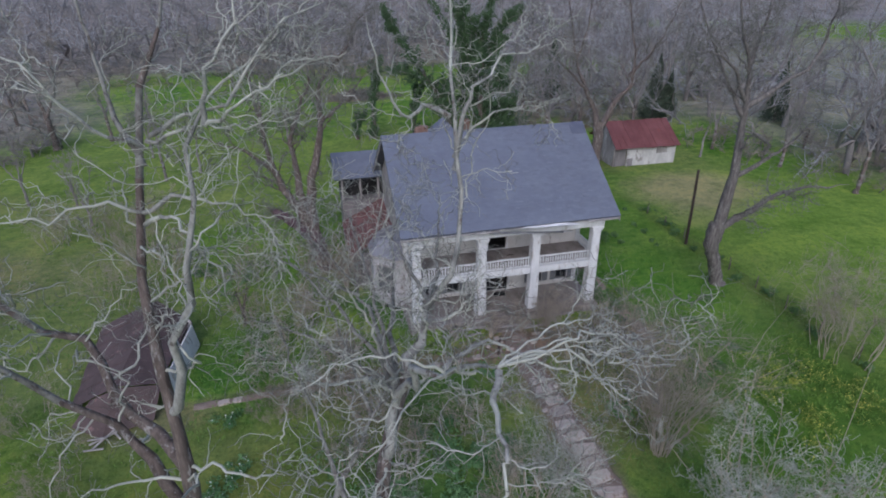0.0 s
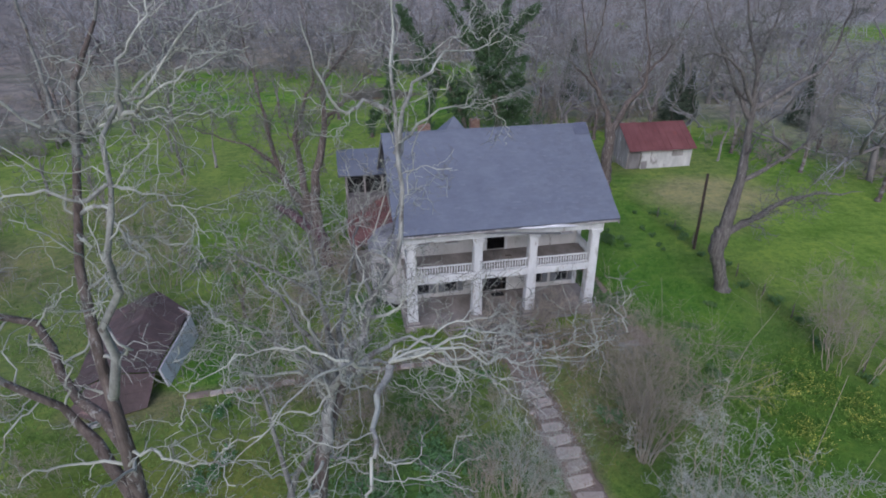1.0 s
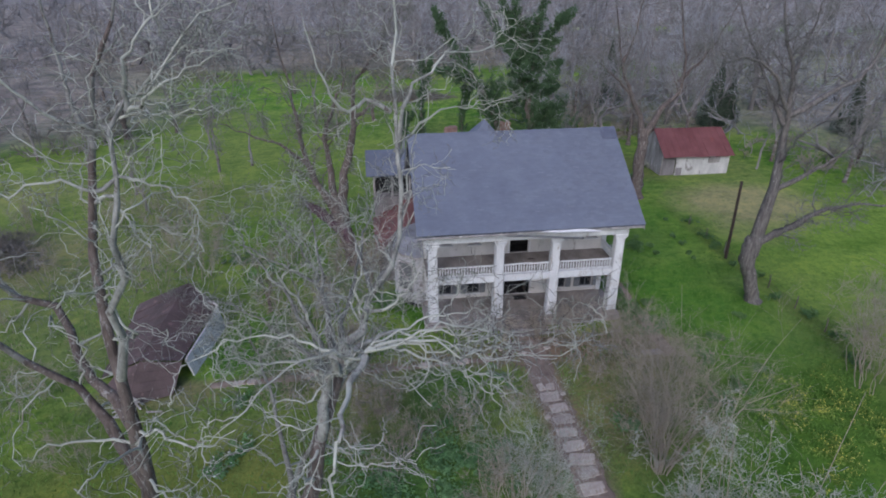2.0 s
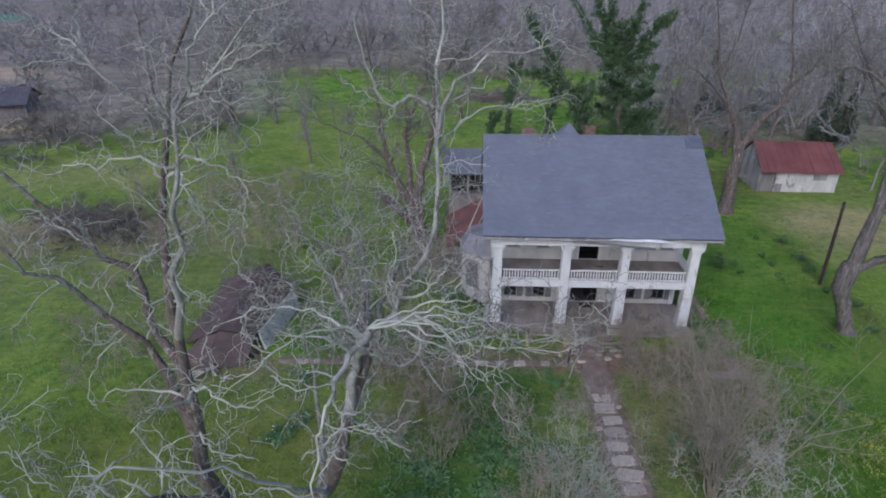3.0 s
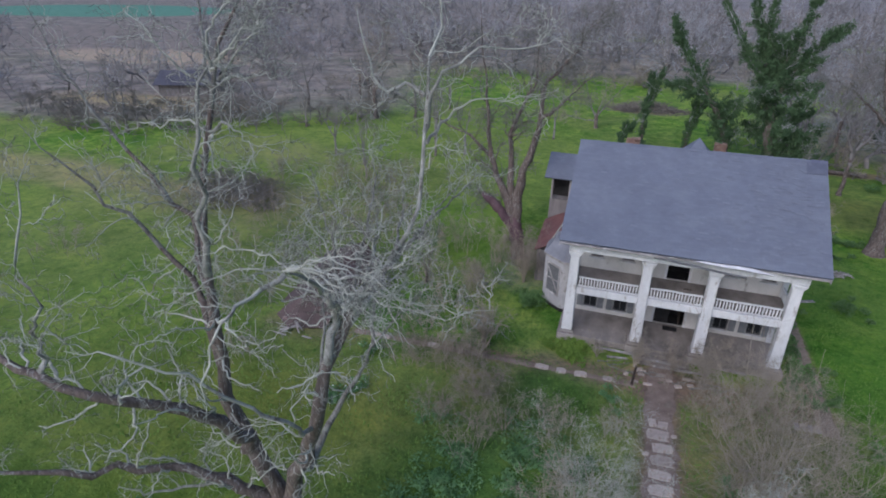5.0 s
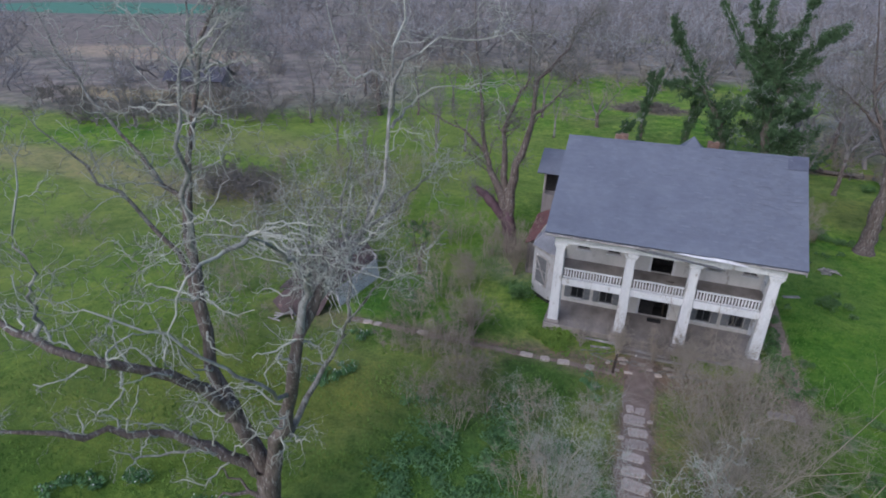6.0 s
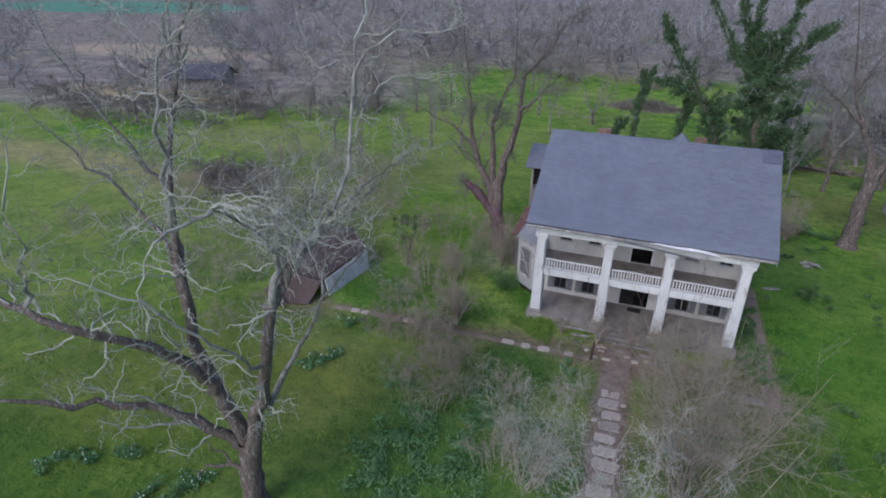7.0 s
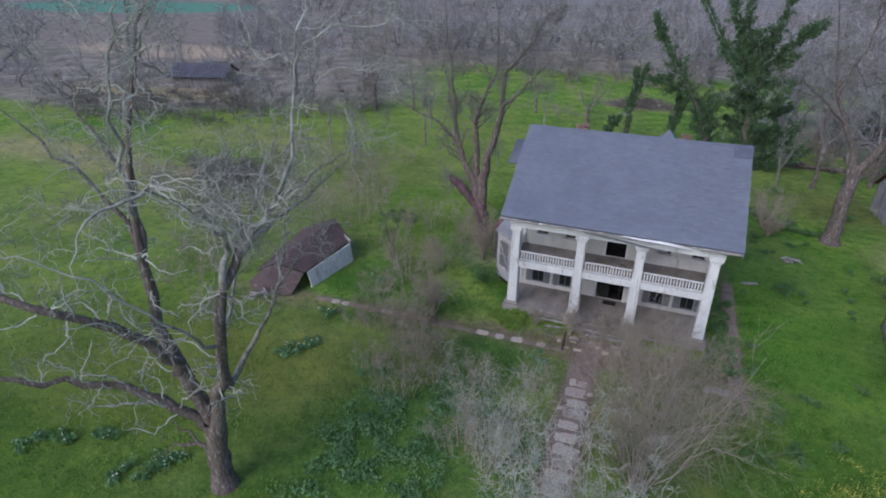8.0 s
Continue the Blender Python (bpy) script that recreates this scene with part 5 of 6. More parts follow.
MID = [(9, 8, 3.9, 0.22, 0.08, 5, 0.02, 1, (25, 60)), (7, 7, 2.0, 0.3, 0.03, 4, 0.013, 2, TW), (5, 5, 1.0, 0.34, 0.0, 3, 0.009, 2, TW)]
pecan = tree("old leaning bare pecan with a low side limb", (22.7, 0.8, 0), [
    ([(22.65, 0.8, -0.2), (21.9, 0.8, 1.9), (21.3, 0.8, 3.6), (21.55, 0.8, 4.8)], 0.4, 0.54),
    ([(21.6, 0.8, 3.6), (21.7, 0.8, 6.6), (21.9, 0.8, 8.7), (21.7, 0.8, 11.0), (21.6, 0.8, 13.1), (21.2, 0.9, 15.5), (20.1, 1.0, 17.8), (19.4, 1.2, 21.0)], 0.46, 0.07),
    ([(21.4, 0.7, 3.9), (21.9, 0.6, 4.6), (23.4, 0.6, 5.5), (25.8, 0.6, 6.75), (28.4, 0.5, 7.0), (31.3, 0.4, 6.9)], 0.36, 0.06),
    ([(21.9, 0.7, 8.2), (23.4, 0.3, 9.3), (25.0, 0.2, 10.3), (26.2, 0.0, 11.8)], 0.2, 0.04),
    ([(24.9, 0.2, 10.2), (27.0, 1.5, 10.4), (29.0, 2.8, 10.2)], 0.1, 0.05),
    ([(21.6, 0.8, 13.0), (19.6, 0.5, 15.5), (17.6, 0.4, 16.2), (16.2, 0.3, 15.7)], 0.15, 0.04),
    ([(21.6, 0.8, 12.8), (24.4, 0.9, 14.3), (26.1, 1.0, 15.6), (26.7, 1.0, 18.4), (27.2, 1.2, 20.5)], 0.2, 0.04),
    ([(21.6, 0.9, 12.2), (20.4, 1.6, 14.4), (19.0, 2.0, 16.8), (17.6, 2.2, 19.5)], 0.18, 0.04),
    ([(21.3, 1.0, 15.0), (22.6, 2.0, 17.4), (23.6, 2.6, 20.5)], 0.15, 0.04),
], 21, MID, ("pecanbark", "pecanbark", "greybark"), dense=1.0, dark_limbs=(1, 2, 3, 6))
part("stub", fast_mesh("stub", *tubes(np.array([[(6.3, 2.0, 10.35), (6.34, 2.05, 9.7), (6.4, 2.1, 8.9)]], float), np.array([[0.09, 0.14, 0.05]]), 7)), M["post"], pecan, "dark broken hanging limb")
CROOK = [(9, 8, 3.9, 0.26, 0.06, 5, 0.02, 1, (25, 60)), (7, 7, 2.0, 0.38, 0.02, 4, 0.014, 2, TW), (5, 5, 1.0, 0.42, 0.0, 3, 0.009, 2, TW)]
tree("tall bare tree beside the house, dark trunk", (23.2, 20.9, 0), [
    ([(22.95, 20.8, -0.2), (23.0, 21.1, 3.4), (23.1, 21.5, 6.8)], 0.62, 0.46),
    ([(23.05, 21.4, 5.6), (22.6, 21.5, 7.8), (21.5, 21.5, 9.8), (20.1, 21.5, 12.7), (19.4, 21.5, 15.6), (18.0, 21.5, 21.0)], 0.42, 0.06),
    ([(23.05, 21.4, 5.6), (24.6, 21.5, 8.6), (26.1, 21.5, 10.4), (26.1, 21.5, 13.5), (24.8, 21.5, 18.0), (24.6, 21.5, 21.5)], 0.4, 0.06),
    ([(21.6, 21.6, 9.8), (19.0, 20.8, 12.0), (16.6, 20.0, 13.6)], 0.2, 0.04),
    ([(26.0, 21.8, 11.0), (28.4, 21.0, 14.5), (30.0, 20.5, 19.0)], 0.2, 0.04),
    ([(20.2, 21.8, 12.6), (21.6, 22.8, 15.5), (22.0, 23.0, 20.0)], 0.18, 0.04),
], 22, CROOK, ("bark", "bark", "greybark"), dense=1.0)
SJ = (-5.8, 11.2, 3.2)
tree("bare twin-stemmed tree with a broken reddish stump limb", (-4.9, 10.3, 0), [
    ([(-4.9, 10.3, -0.2), (-5.3, 10.8, 1.8), SJ], 0.58, 0.56),
    ([(-5.5, 11.0, 2.4), (-6.3, 11.3, 4.3), (-7.3, 11.4, 6.2), (-7.8, 11.4, 8.2), (-8.2, 11.3, 11.1), (-8.7, 11.3, 14.5), (-9.1, 11.2, 19.5)], 0.5, 0.05),
    ([(-5.5, 11.0, 2.4), (-5.5, 11.4, 5.2), (-4.8, 11.4, 8.0), (-4.2, 11.3, 11.0), (-3.9, 11.2, 13.6), (-2.2, 11.0, 15.6), (-1.0, 10.8, 18.0)], 0.5, 0.06),
    ([(-5.5, 10.9, 2.0), (-6.8, 10.8, 3.7), (-8.3, 10.7, 5.0)], 0.42, 0.36),
    ([(-5.9, 11.4, 4.6), (-6.3, 11.5, 8.0), (-6.2, 11.4, 10.3), (-5.1, 11.3, 12.6), (-4.6, 11.2, 14.6), (-5.0, 11.0, 19.0)], 0.3, 0.05),
    ([(-7.5, 11.4, 7.0), (-9.4, 11.2, 9.2), (-12.4, 10.8, 10.6), (-15.0, 10.4, 12.0)], 0.18, 0.03),
    ([(-4.2, 11.3, 11.0), (-2.6, 10.6, 12.4), (-0.6, 10.0, 14.6)], 0.18, 0.04),
], 23, CROOK, ("redbark", "bark", "greybark", "bark"), limb_mats=[0, 3, 3, 0, 3, 3, 3], dense=1.1, dark_limbs=(1, 2, 4))
tree("spreading low bare tree in the meadow", (-3.0, 57.0, 0), [
    ([(-3.0, 57, -0.1), (-3.1, 57, 1.0), (-3.2, 57, 2.0)], 0.3, 0.26),
    ([(-3.2, 57, 1.6), (-4.6, 57, 4.6), (-5.8, 57, 8.4)], 0.18, 0.04), ([(-3.2, 57, 1.6), (-2.4, 57.3, 4.6), (-2.0, 57.5, 8.2)], 0.18, 0.04),
    ([(-3.2, 57, 1.6), (-1.2, 57, 4.4), (0.9, 57, 7.2)], 0.18, 0.04), ([(-3.1, 57, 1.0), (-5.0, 57, 1.1), (-7.4, 57, 1.6)], 0.14, 0.04),
], 24, MID, ("bark", "greybark", "brownbark"))
tree("bare meadow tree with one long drooping limb", (-36.8, 51.0, 0), [
    ([(-36.8, 51, -0.1), (-36.8, 51, 2.0), (-36.9, 51, 4.2)], 0.4, 0.32),
    ([(-36.9, 51, 3.6), (-37.3, 51, 8.5), (-37.6, 51, 16.0)], 0.28, 0.05), ([(-36.9, 51, 3.4), (-39.0, 51, 5.0), (-41.2, 51, 5.7), (-44.2, 51, 6.2)], 0.2, 0.04),
    ([(-36.9, 51, 4.0), (-35.0, 51, 8.0), (-34.2, 51, 14.0)], 0.22, 0.05),
], 25, MID, ("bark", "greybark", "brownbark"))
SLIM = [(9, 6, 2.2, 0.22, 0.08, 4, 0.015, 1, (25, 60)), (5, 5, 1.1, 0.28, 0.03, 3, 0.012, 1, TW), (2, 4, 0.6, 0.3, 0.0, 3, 0.012, 1, TW)]


def slim_tree(x, y, h, seed, lean=(0, 0), forks=2, r=None, label="bare young tree standing in the grass", mats=("bark", "woodbark", "woodbark"), lv=SLIM):
    rs = random.Random(seed)
    r = r or h * 0.017
    f = (x + lean[0] * 0.3, y + lean[1] * 0.3, h * rs.uniform(0.2, 0.35))
    limbs = [([(x, y, -0.1), ((x + f[0]) / 2 + 0.05, (y + f[1]) / 2, f[2] / 2), f], r, r * 0.8)]
    for k in range(forks):
        a = 2 * math.pi * (k + rs.random() * 0.6) / forks
        s = h * rs.uniform(0.08, 0.22)
        limbs.append(([f, (f[0] + s * 0.6 * math.cos(a), f[1] + s * 0.6 * math.sin(a), h * 0.55), (f[0] + s * math.cos(a) + lean[0] * 0.5, f[1] + s * math.sin(a) + lean[1] * 0.5, h * rs.uniform(0.85, 1.0))], r * 0.7, r * 0.12))
    sc = h / 9
    return tree(label, (x, y, 0), limbs, seed, [(n, k, L * sc, w, u, s, rm, mi, an) for n, k, L, w, u, s, rm, mi, an in lv], mats)


for i, (x, y, h, fk) in enumerate(((-20.8, 34.6, 10, 2), (-17.5, 36.5, 9, 1), (-12, 60, 12, 2), (-28, 62, 12, 2), (-47, 66, 14, 3), (-8, 48, 9, 2),
                                   (48, 13, 13, 3), (44, 30, 11, 3), (40.5, 27.5, 8, 2), (47, 22, 12, 4), (36, 36, 14, 3), (30, 39, 15, 3), (24, 36, 13, 3), (52, 4, 12, 3), (27, 52, 14, 2),
                                   (-56, 40, 10, 4), (-44, 42, 9, 3), (-66, 30, 11, 3), (-32.6, 30.3, 8, 4), (-25, 23.4, 7, 4), (-27.6, 28.2, 7, 3), (-31, 53.5, 12, 3), (-43.8, 63, 13, 3), (20.3, 35, 7, 4), (-17.5, 80, 13, 3), (-52, 56, 12, 3), (-24, 44, 9, 3), (-9.5, 30, 4, 2))):
    slim_tree(x, y, h, 40 + i, forks=fk)


sapling = slim_tree(-10.4, 3.6, 4.4, 90, forks=2, r=0.14, label="dark young tree with a few bunches of evergreen leaves", mats=("post", "bark", "bark"))
rng = np.random.default_rng(91)
P = np.array([(-0.9, 0.1, 2.6), (-0.6, -0.2, 3.2), (0.5, 0.0, 3.4), (-0.5, 0.1, 1.9)])[rng.integers(0, 4, 420)] + rng.normal(0, 0.2, (420, 3))
tagged(part("leaf", fast_mesh("leaf", *leaf_cloud(P, 0.1, rng), smooth=False), M["leaf"], sapling, "small dark leaf bunches"), kind="stuff")


# ---- ivy-clad trees ----
def ivy_tree(label, base, limbs, seed, dens, width):
    limbs = sorted(limbs, key=lambda q: q[0][0][2])
    root = tree(label, base, limbs, seed, [(6, 6, 3.0, 0.22, 0.1, 4, 0.02, 1, (25, 60)), (5, 5, 1.4, 0.28, 0.03, 3, 0.015, 1, TW)], ("bark", "farbark", "farbark"), "ivy_covered_tree")
    rng = np.random.default_rng(seed + 1)
    pts = []
    for pts_l, ra, rb in limbs:
        line = smooth_line(np.array(pts_l, float) - np.array(base, float), 24, rng)
        ln_ = np.linalg.norm(np.diff(line, axis=0), axis=1).sum()
        # short leafy shoots stand out all along the limb, longest low down
        low = pts_l[0][2] < 1.0
        q, _ = grow(line[None], np.full((1, 24), 0.1), rng, int(6 * ln_), 6, (2.6 if low else 2.3) * width, (20, 75), (0.0, 1.0), 0.26, 0.16, shrink=0.25 if low else 0.78)
        n = int(dens * ln_ * (1.0 if low else 0.75))
        i = rng.integers(0, len(q), n)
        u = rng.random(n) ** 0.9 * 4.999
        k = u.astype(int)
        f = (u - k)[:, None]
        pts.append(q[i, k] * (1 - f) + q[i, k + 1] * f + rng.normal(size=(n, 3)) * 0.13)
        m_ = n // 3
        u = rng.random(m_) * 22.99
        k = u.astype(int)
        pts.append(line[k] + (line[k + 1] - line[k]) * (u - k)[:, None] + rng.normal(size=(m_, 3)) * (0.3 if low else 0.2) * width)
    P = np.vstack(pts)
    P = P[P[:, 2] > 0.2]
    part("ivy", fast_mesh("ivy", *leaf_cloud(P, 0.115, rng, 0.9), smooth=False), M["ivy"], root, "dense dark green ivy")
    return root


def boughs(x, y, zs, reach, seed):
    """Short leafy limbs all round a stem."""
    rs = random.Random(seed)
    out = []
    for k, z in enumerate(zs):
        a = 2.4 * k + rs.uniform(-0.5, 0.5)
        r_ = reach * rs.uniform(0.75, 1.15)
        cx, cy = r_ * math.cos(a), 0.7 * r_ * math.sin(a)
        out.append(([(x, y, z), (x + cx * 0.5, y + cy * 0.5, z + 0.5), (x + cx, y + cy, z + rs.uniform(0.8, 2.6))], 0.12, 0.04))
    return out


ivy_tree("large tree wrapped in dark green ivy up to its forked limbs", (17.6, 42, 0), boughs(17.2, 42, (2.5, 3.5, 4.6, 5.4, 6.2, 7.0, 7.8, 8.6, 9.4, 10.4), 4.2, 1) + boughs(15.6, 42, (11, 12.2, 13.4), 2.4, 2) + boughs(18.2, 42, (11.4, 12.8, 14.2), 2.2, 3) + [
    ([(17.6, 42, -0.2), (17.5, 42, 3), (16.6, 42, 8)], 0.6, 0.5),
    ([(17.0, 42, 6), (16.0, 42, 10), (14.6, 42, 14), (13.0, 42, 18), (12.4, 42, 22)], 0.4, 0.1),
    ([(16.6, 42, 8), (15.6, 42, 10), (13.2, 41, 13), (9.7, 41, 18.3)], 0.3, 0.08),
    ([(16.2, 42, 9), (15.4, 42, 12), (14.6, 41.6, 16), (14.8, 41, 21)], 0.3, 0.08),
    ([(16.6, 42, 9), (16.9, 42, 12), (17.8, 42, 15.5), (18.8, 42, 20)], 0.3, 0.08),
    ([(16.8, 42, 8.6), (18.4, 42, 12), (20.2, 42, 14.4), (22.2, 42, 16.4)], 0.25, 0.07),
    ([(17.4, 41.6, 2), (18.6, 41, 4), (20.0, 40.6, 5.0)], 0.2, 0.06),
    ([(17.6, 42, -0.1), (19.0, 41.4, 1.6), (20.8, 41, 2.2), (22.6, 41, 1.8)], 0.15, 0.06),
], 61, 640, 1.2)
ivy_tree("leaning tree trunk smothered in green ivy", (13.4, 43, 0), boughs(12.2, 43, (3.0, 4.4, 5.6, 6.6), 2.2, 4) + [
    ([(13.4, 43, -0.2), (12.8, 43, 3.4), (11.9, 43, 5.8)], 0.45, 0.38),
    ([(12.2, 43, 5.0), (9.7, 43, 8.9), (6.7, 43, 13.2), (5.0, 43, 16.4)], 0.34, 0.08),
    ([(11.4, 43, 7.2), (8.1, 43, 8.7), (5.3, 43, 9.2)], 0.2, 0.06),
], 62, 620, 1.25)
for i, (x, y, h) in enumerate(((3.5, 46, 9.5), (9.0, 46, 6.5), (1.2, 46, 3.4), (21.5, 44, 5))):
    ivy_tree("short tree trunk wrapped in ivy", (x, y, 0), [([(x, y, -0.2), (x, y, h * 0.5), (x + 0.3, y, h)], 0.25, 0.1), ([(x, y, h * 0.5), (x + 0.8, y, h * 0.8), (x + 1.4, y, h * 1.1)], 0.12, 0.05)], 63 + i, 420, 0.55)


# ---- shrubs and clumps ----
def shrub(label, x, y, h, w, seed, mat_, stems=14, twigs=7, sub=6, r=0.025, lift=0.12, rmin=0.006, name="bare_shrub", base_z=0.0, stem_mat=None, foot_w=0.15, wig=0.3, k2=2, reach=0.36):
    rng = np.random.default_rng(seed)
    root = thing(name, label, "shrub", (x, y, 0))
    a = rng.uniform(0, 2 * math.pi, stems)
    rad = np.sqrt(rng.random(stems)) * w
    k = 8
    t = np.linspace(0, 1, k)[None, :, None]
    foot = np.stack([np.cos(a) * rad * foot_w, np.sin(a) * rad * foot_w, np.full(stems, -0.05 + base_z)], axis=1)
    tip = np.stack([np.cos(a) * rad, np.sin(a) * rad, h * rng.uniform(0.65, 1.0, stems)], axis=1)
    P = foot[:, None] * (1 - t) + tip[:, None] * t
    P[:, :, :2] *= 1 - (1 - t) * (0.65 if foot_w < 0.3 else 0.1)
    P[:, 1:] += rng.normal(0, 0.055 * h, (stems, k - 1, 3)) * t[:, 1:]
    R = r * h / 3 * np.linspace(1.6, 0.4, k)[None] * rng.uniform(0.7, 1.2, (stems, 1))
    part("stem", fast_mesh("stem", *tubes(P, R, 5)), M[stem_mat or mat_], root)
    q1, r1 = grow(P, R, rng, twigs, 5, h * reach, (25, 65), (0.25, 1), wig, lift, 0.6, 0.35, rmin)
    q2, r2 = grow(q1, r1, rng, sub, k2, h * reach * 0.5, (25, 60), (0.2, 1), wig, lift * 0.5, 0.6, 0.5, rmin * 0.8)
    V, F, _ = joined([(*tubes(q1, r1, 3), 0), (*tubes(q2, r2, 3), 0)])
    tagged(part("crown", fast_mesh("crown", V, F), M[mat_], root), kind="stuff")
    return root


shrub("tall bare crepe myrtle with fine brown twigs", 9.5, -12.4, 8.3, 4.2, 71, "brownbark", 28, 11, 8, 0.0075, 0.08, 0.0044, foot_w=0.25)
shrub("wide bare shrub, hazy brown twigs, before the porch", 10.6, -3.4, 3.0, 3.2, 72, "brownbark", 30, 10, 8, 0.009, 0.08, 0.0042, foot_w=0.7)
shrub("bare brown shrub beside the steps", 4.6, -1.6, 2.2, 1.0, 73, "brownbark", 12, 8, 7)
shrub("bare brown shrub grown over the steps", 6.6, -1.5, 1.9, 1.1, 84, "brownbark", 12, 8, 7)
shrub("bare brown shrub against the porch", 8.4, -1.4, 2.0, 1.2, 85, "brownbark", 14, 8, 7)
shrub("low bare twigs before the porch", 2.4, -1.4, 1.3, 0.9, 86, "brownbark", 10, 7, 6)
shrub("pale lichen-grey fuzzy crown of a small tree", 7.5, -19.9, 9.3, 3.0, 74, "palebark", 56, 16, 6, 0.0065, 0.0, 0.008, stem_mat="brownbark", wig=0.7, k2=4, reach=0.14)
shrub("grey-green bare shrub by the path", 2.8, -13.6, 5.4, 2.7, 75, "palebark", 26, 10, 7, 0.008, 0.04, 0.0044, stem_mat="brownbark", foot_w=0.3, wig=0.5, k2=3)
shrub("bare brown shrub beside the lawn", -4.2, -2.8, 3.2, 1.7, 76, "brownbark", 14, 8, 7)
shrub("bare brown shrub by the bay", -3.6, 6.2, 3.6, 2.0, 77, "brownbark", 16, 8, 7)
shrub("bare brown thicket by the fence", 24.6, -8.2, 6.6, 3.4, 78, "brownbark", 24, 10, 9, 0.007, 0.06, 0.006, foot_w=0.6, wig=0.4)
shrub("low brown bramble heap", -36.0, 15.0, 1.6, 4.0, 79, "woodbark", 40, 8, 6, foot_w=0.8)
for k, (x, y, h, w) in enumerate(((-40.2, -1.6, 2.4, 3.4), (-40.8, 10.4, 2.6, 3.0), (-9.2, 9.5, 3.6, 1.8), (-9.9, 3.4, 3.0, 1.4), (-11.9, 8.2, 3.4, 1.6), (-6.6, 3.8, 2.8, 1.4), (18.8, 25.8, 2.8, 2.2), (-19.8, 15.1, 2.6, 1.6), (-22, -6, 2.4, 2.0), (-27, 4, 2.4, 2.4), (-20.5, -3.0, 2.6, 2.2), (-17.0, -8.5, 2.2, 2.0), (-24.5, -2.5, 2.6, 2.2), (13.4, -6.2, 2.4, 2.0), (8.6, -5.8, 2.2, 1.4), (-3.5, -7.0, 2.6, 1.8), (0.8, -8.4, 2.4, 1.6), (-2.8, -11.0, 2.8, 1.8), (1.5, -13.2, 3.0, 1.7), (-5.2, -9.6, 2.4, 1.6), (3.8, -7.8, 2.0, 1.2), (-5.8, -5.4, 2.6, 1.6), (9.6, -10.4, 2.8, 1.8))):
    shrub("thin hazy bare shrub with fine brown twigs", x, y, h, w, 1100 + k, "brownbark", 13, 8, 7, 0.01, 0.08, 0.0056, foot_w=0.6, wig=0.4)
for k, (x, y, h, w) in enumerate(((-4.3, 9.0, 3.4, 1.9), (-6.4, 8.6, 3.2, 1.8), (-2.6, 7.4, 3.0, 1.4), (-7.6, 0.6, 2.8, 1.9), (-5.4, -1.4, 2.6, 1.7), (-6.2, 2.4, 2.8, 1.6), (-8.6, -2.0, 2.2, 1.5))):
    shrub("brown twiggy shrub beside the house lawn", x, y, h, w, 1300 + k, "brownbark", 15, 9, 8, 0.011, 0.08, 0.0048, foot_w=0.5, wig=0.4)
rs_ = random.Random(41)
for k in range(14):
    shrub("thin hazy bare sapling clump in the meadow", rs_.uniform(-36, -13), rs_.uniform(4, 27), rs_.uniform(2.6, 4.6), rs_.uniform(1.6, 2.8), 1200 + k, "brownbark", 11, 8, 7, 0.01, 0.1, 0.006, foot_w=0.5, wig=0.4)
for k, (x, y, h, w) in enumerate(((-5.2, -4.4, 2.2, 1.8), (-8.0, -5.2, 1.7, 1.8), (-3.4, -6.8, 1.4, 1.4))):
    shrub("low hazy bare shrub in the weeds before the house", x, y, h, w, 1400 + k, "brownbark", 24, 9, 8, 0.012, 0.06, 0.0052, foot_w=0.8, wig=0.4)
shrub("brown shrub in the shade of the crepe myrtle", 11.2, -8.4, 3.2, 2.6, 80, "brownbark", 16, 9, 7, 0.009, 0.08, 0.0042, foot_w=0.7)
shrub("hazy brown bare shrub over the porch edge", 9.9, -1.9, 2.5, 2.6, 91, "brownbark", 24, 9, 8, 0.009, 0.08, 0.0042, foot_w=0.8)
shrub("hazy brown bare shrub over the steps", 7.3, -2.3, 1.8, 2.0, 92, "brownbark", 18, 9, 7, 0.009, 0.08, 0.0042, foot_w=0.8)
shrub("thin brown twiggy shrub on the lawn", -1.4, -9.2, 2.4, 1.6, 81, "brownbark", 10, 7, 6, 0.01, 0.08, 0.0045)
shrub("bare shrub over the fallen shed roof", -15.6, 1.8, 3.6, 1.6, 82, "greybark", 12, 7, 6)
shrub("bare brown shrub behind the house corner", 17.8, 22.5, 3.2, 2.0, 83, "brownbark", 14, 8, 7)

# dead branches that lie about before the porch
rb_ = np.random.default_rng(57)
for k in range(16):
    x, y, a, ln_ = rb_.uniform(3.0, 9.6), rb_.uniform(-2.9, -1.3), rb_.uniform(-0.5, 0.5), rb_.uniform(0.8, 2.0)
    stick = thing("fallen_branch", "dead grey-brown branch lying before the porch", "branch", (x, y, 0), "fallen branches")
    line = smooth_line([(-ln_ / 2 * math.cos(a), -ln_ / 2 * math.sin(a), 0.03), (0, rb_.uniform(-0.12, 0.12), 0.07), (ln_ / 2 * math.cos(a), ln_ / 2 * math.sin(a), rb_.uniform(0.05, 0.4))], 8, rb_, 0.025)
    rad = np.linspace(0.034, 0.012, 8)
    part("stem", fast_mesh("stem", *tubes(line[None], rad[None], 6)), M["greybark"], stick)
    q, r_ = grow(line[None], rad[None], rb_, 5, 4, 0.5, (30, 60), (0.3, 1.0), 0.3, 0.1, 0.6, 0.4, 0.006)
    part("twig", fast_mesh("twig", *tubes(q, r_, 4)), M["brownbark"], stick)


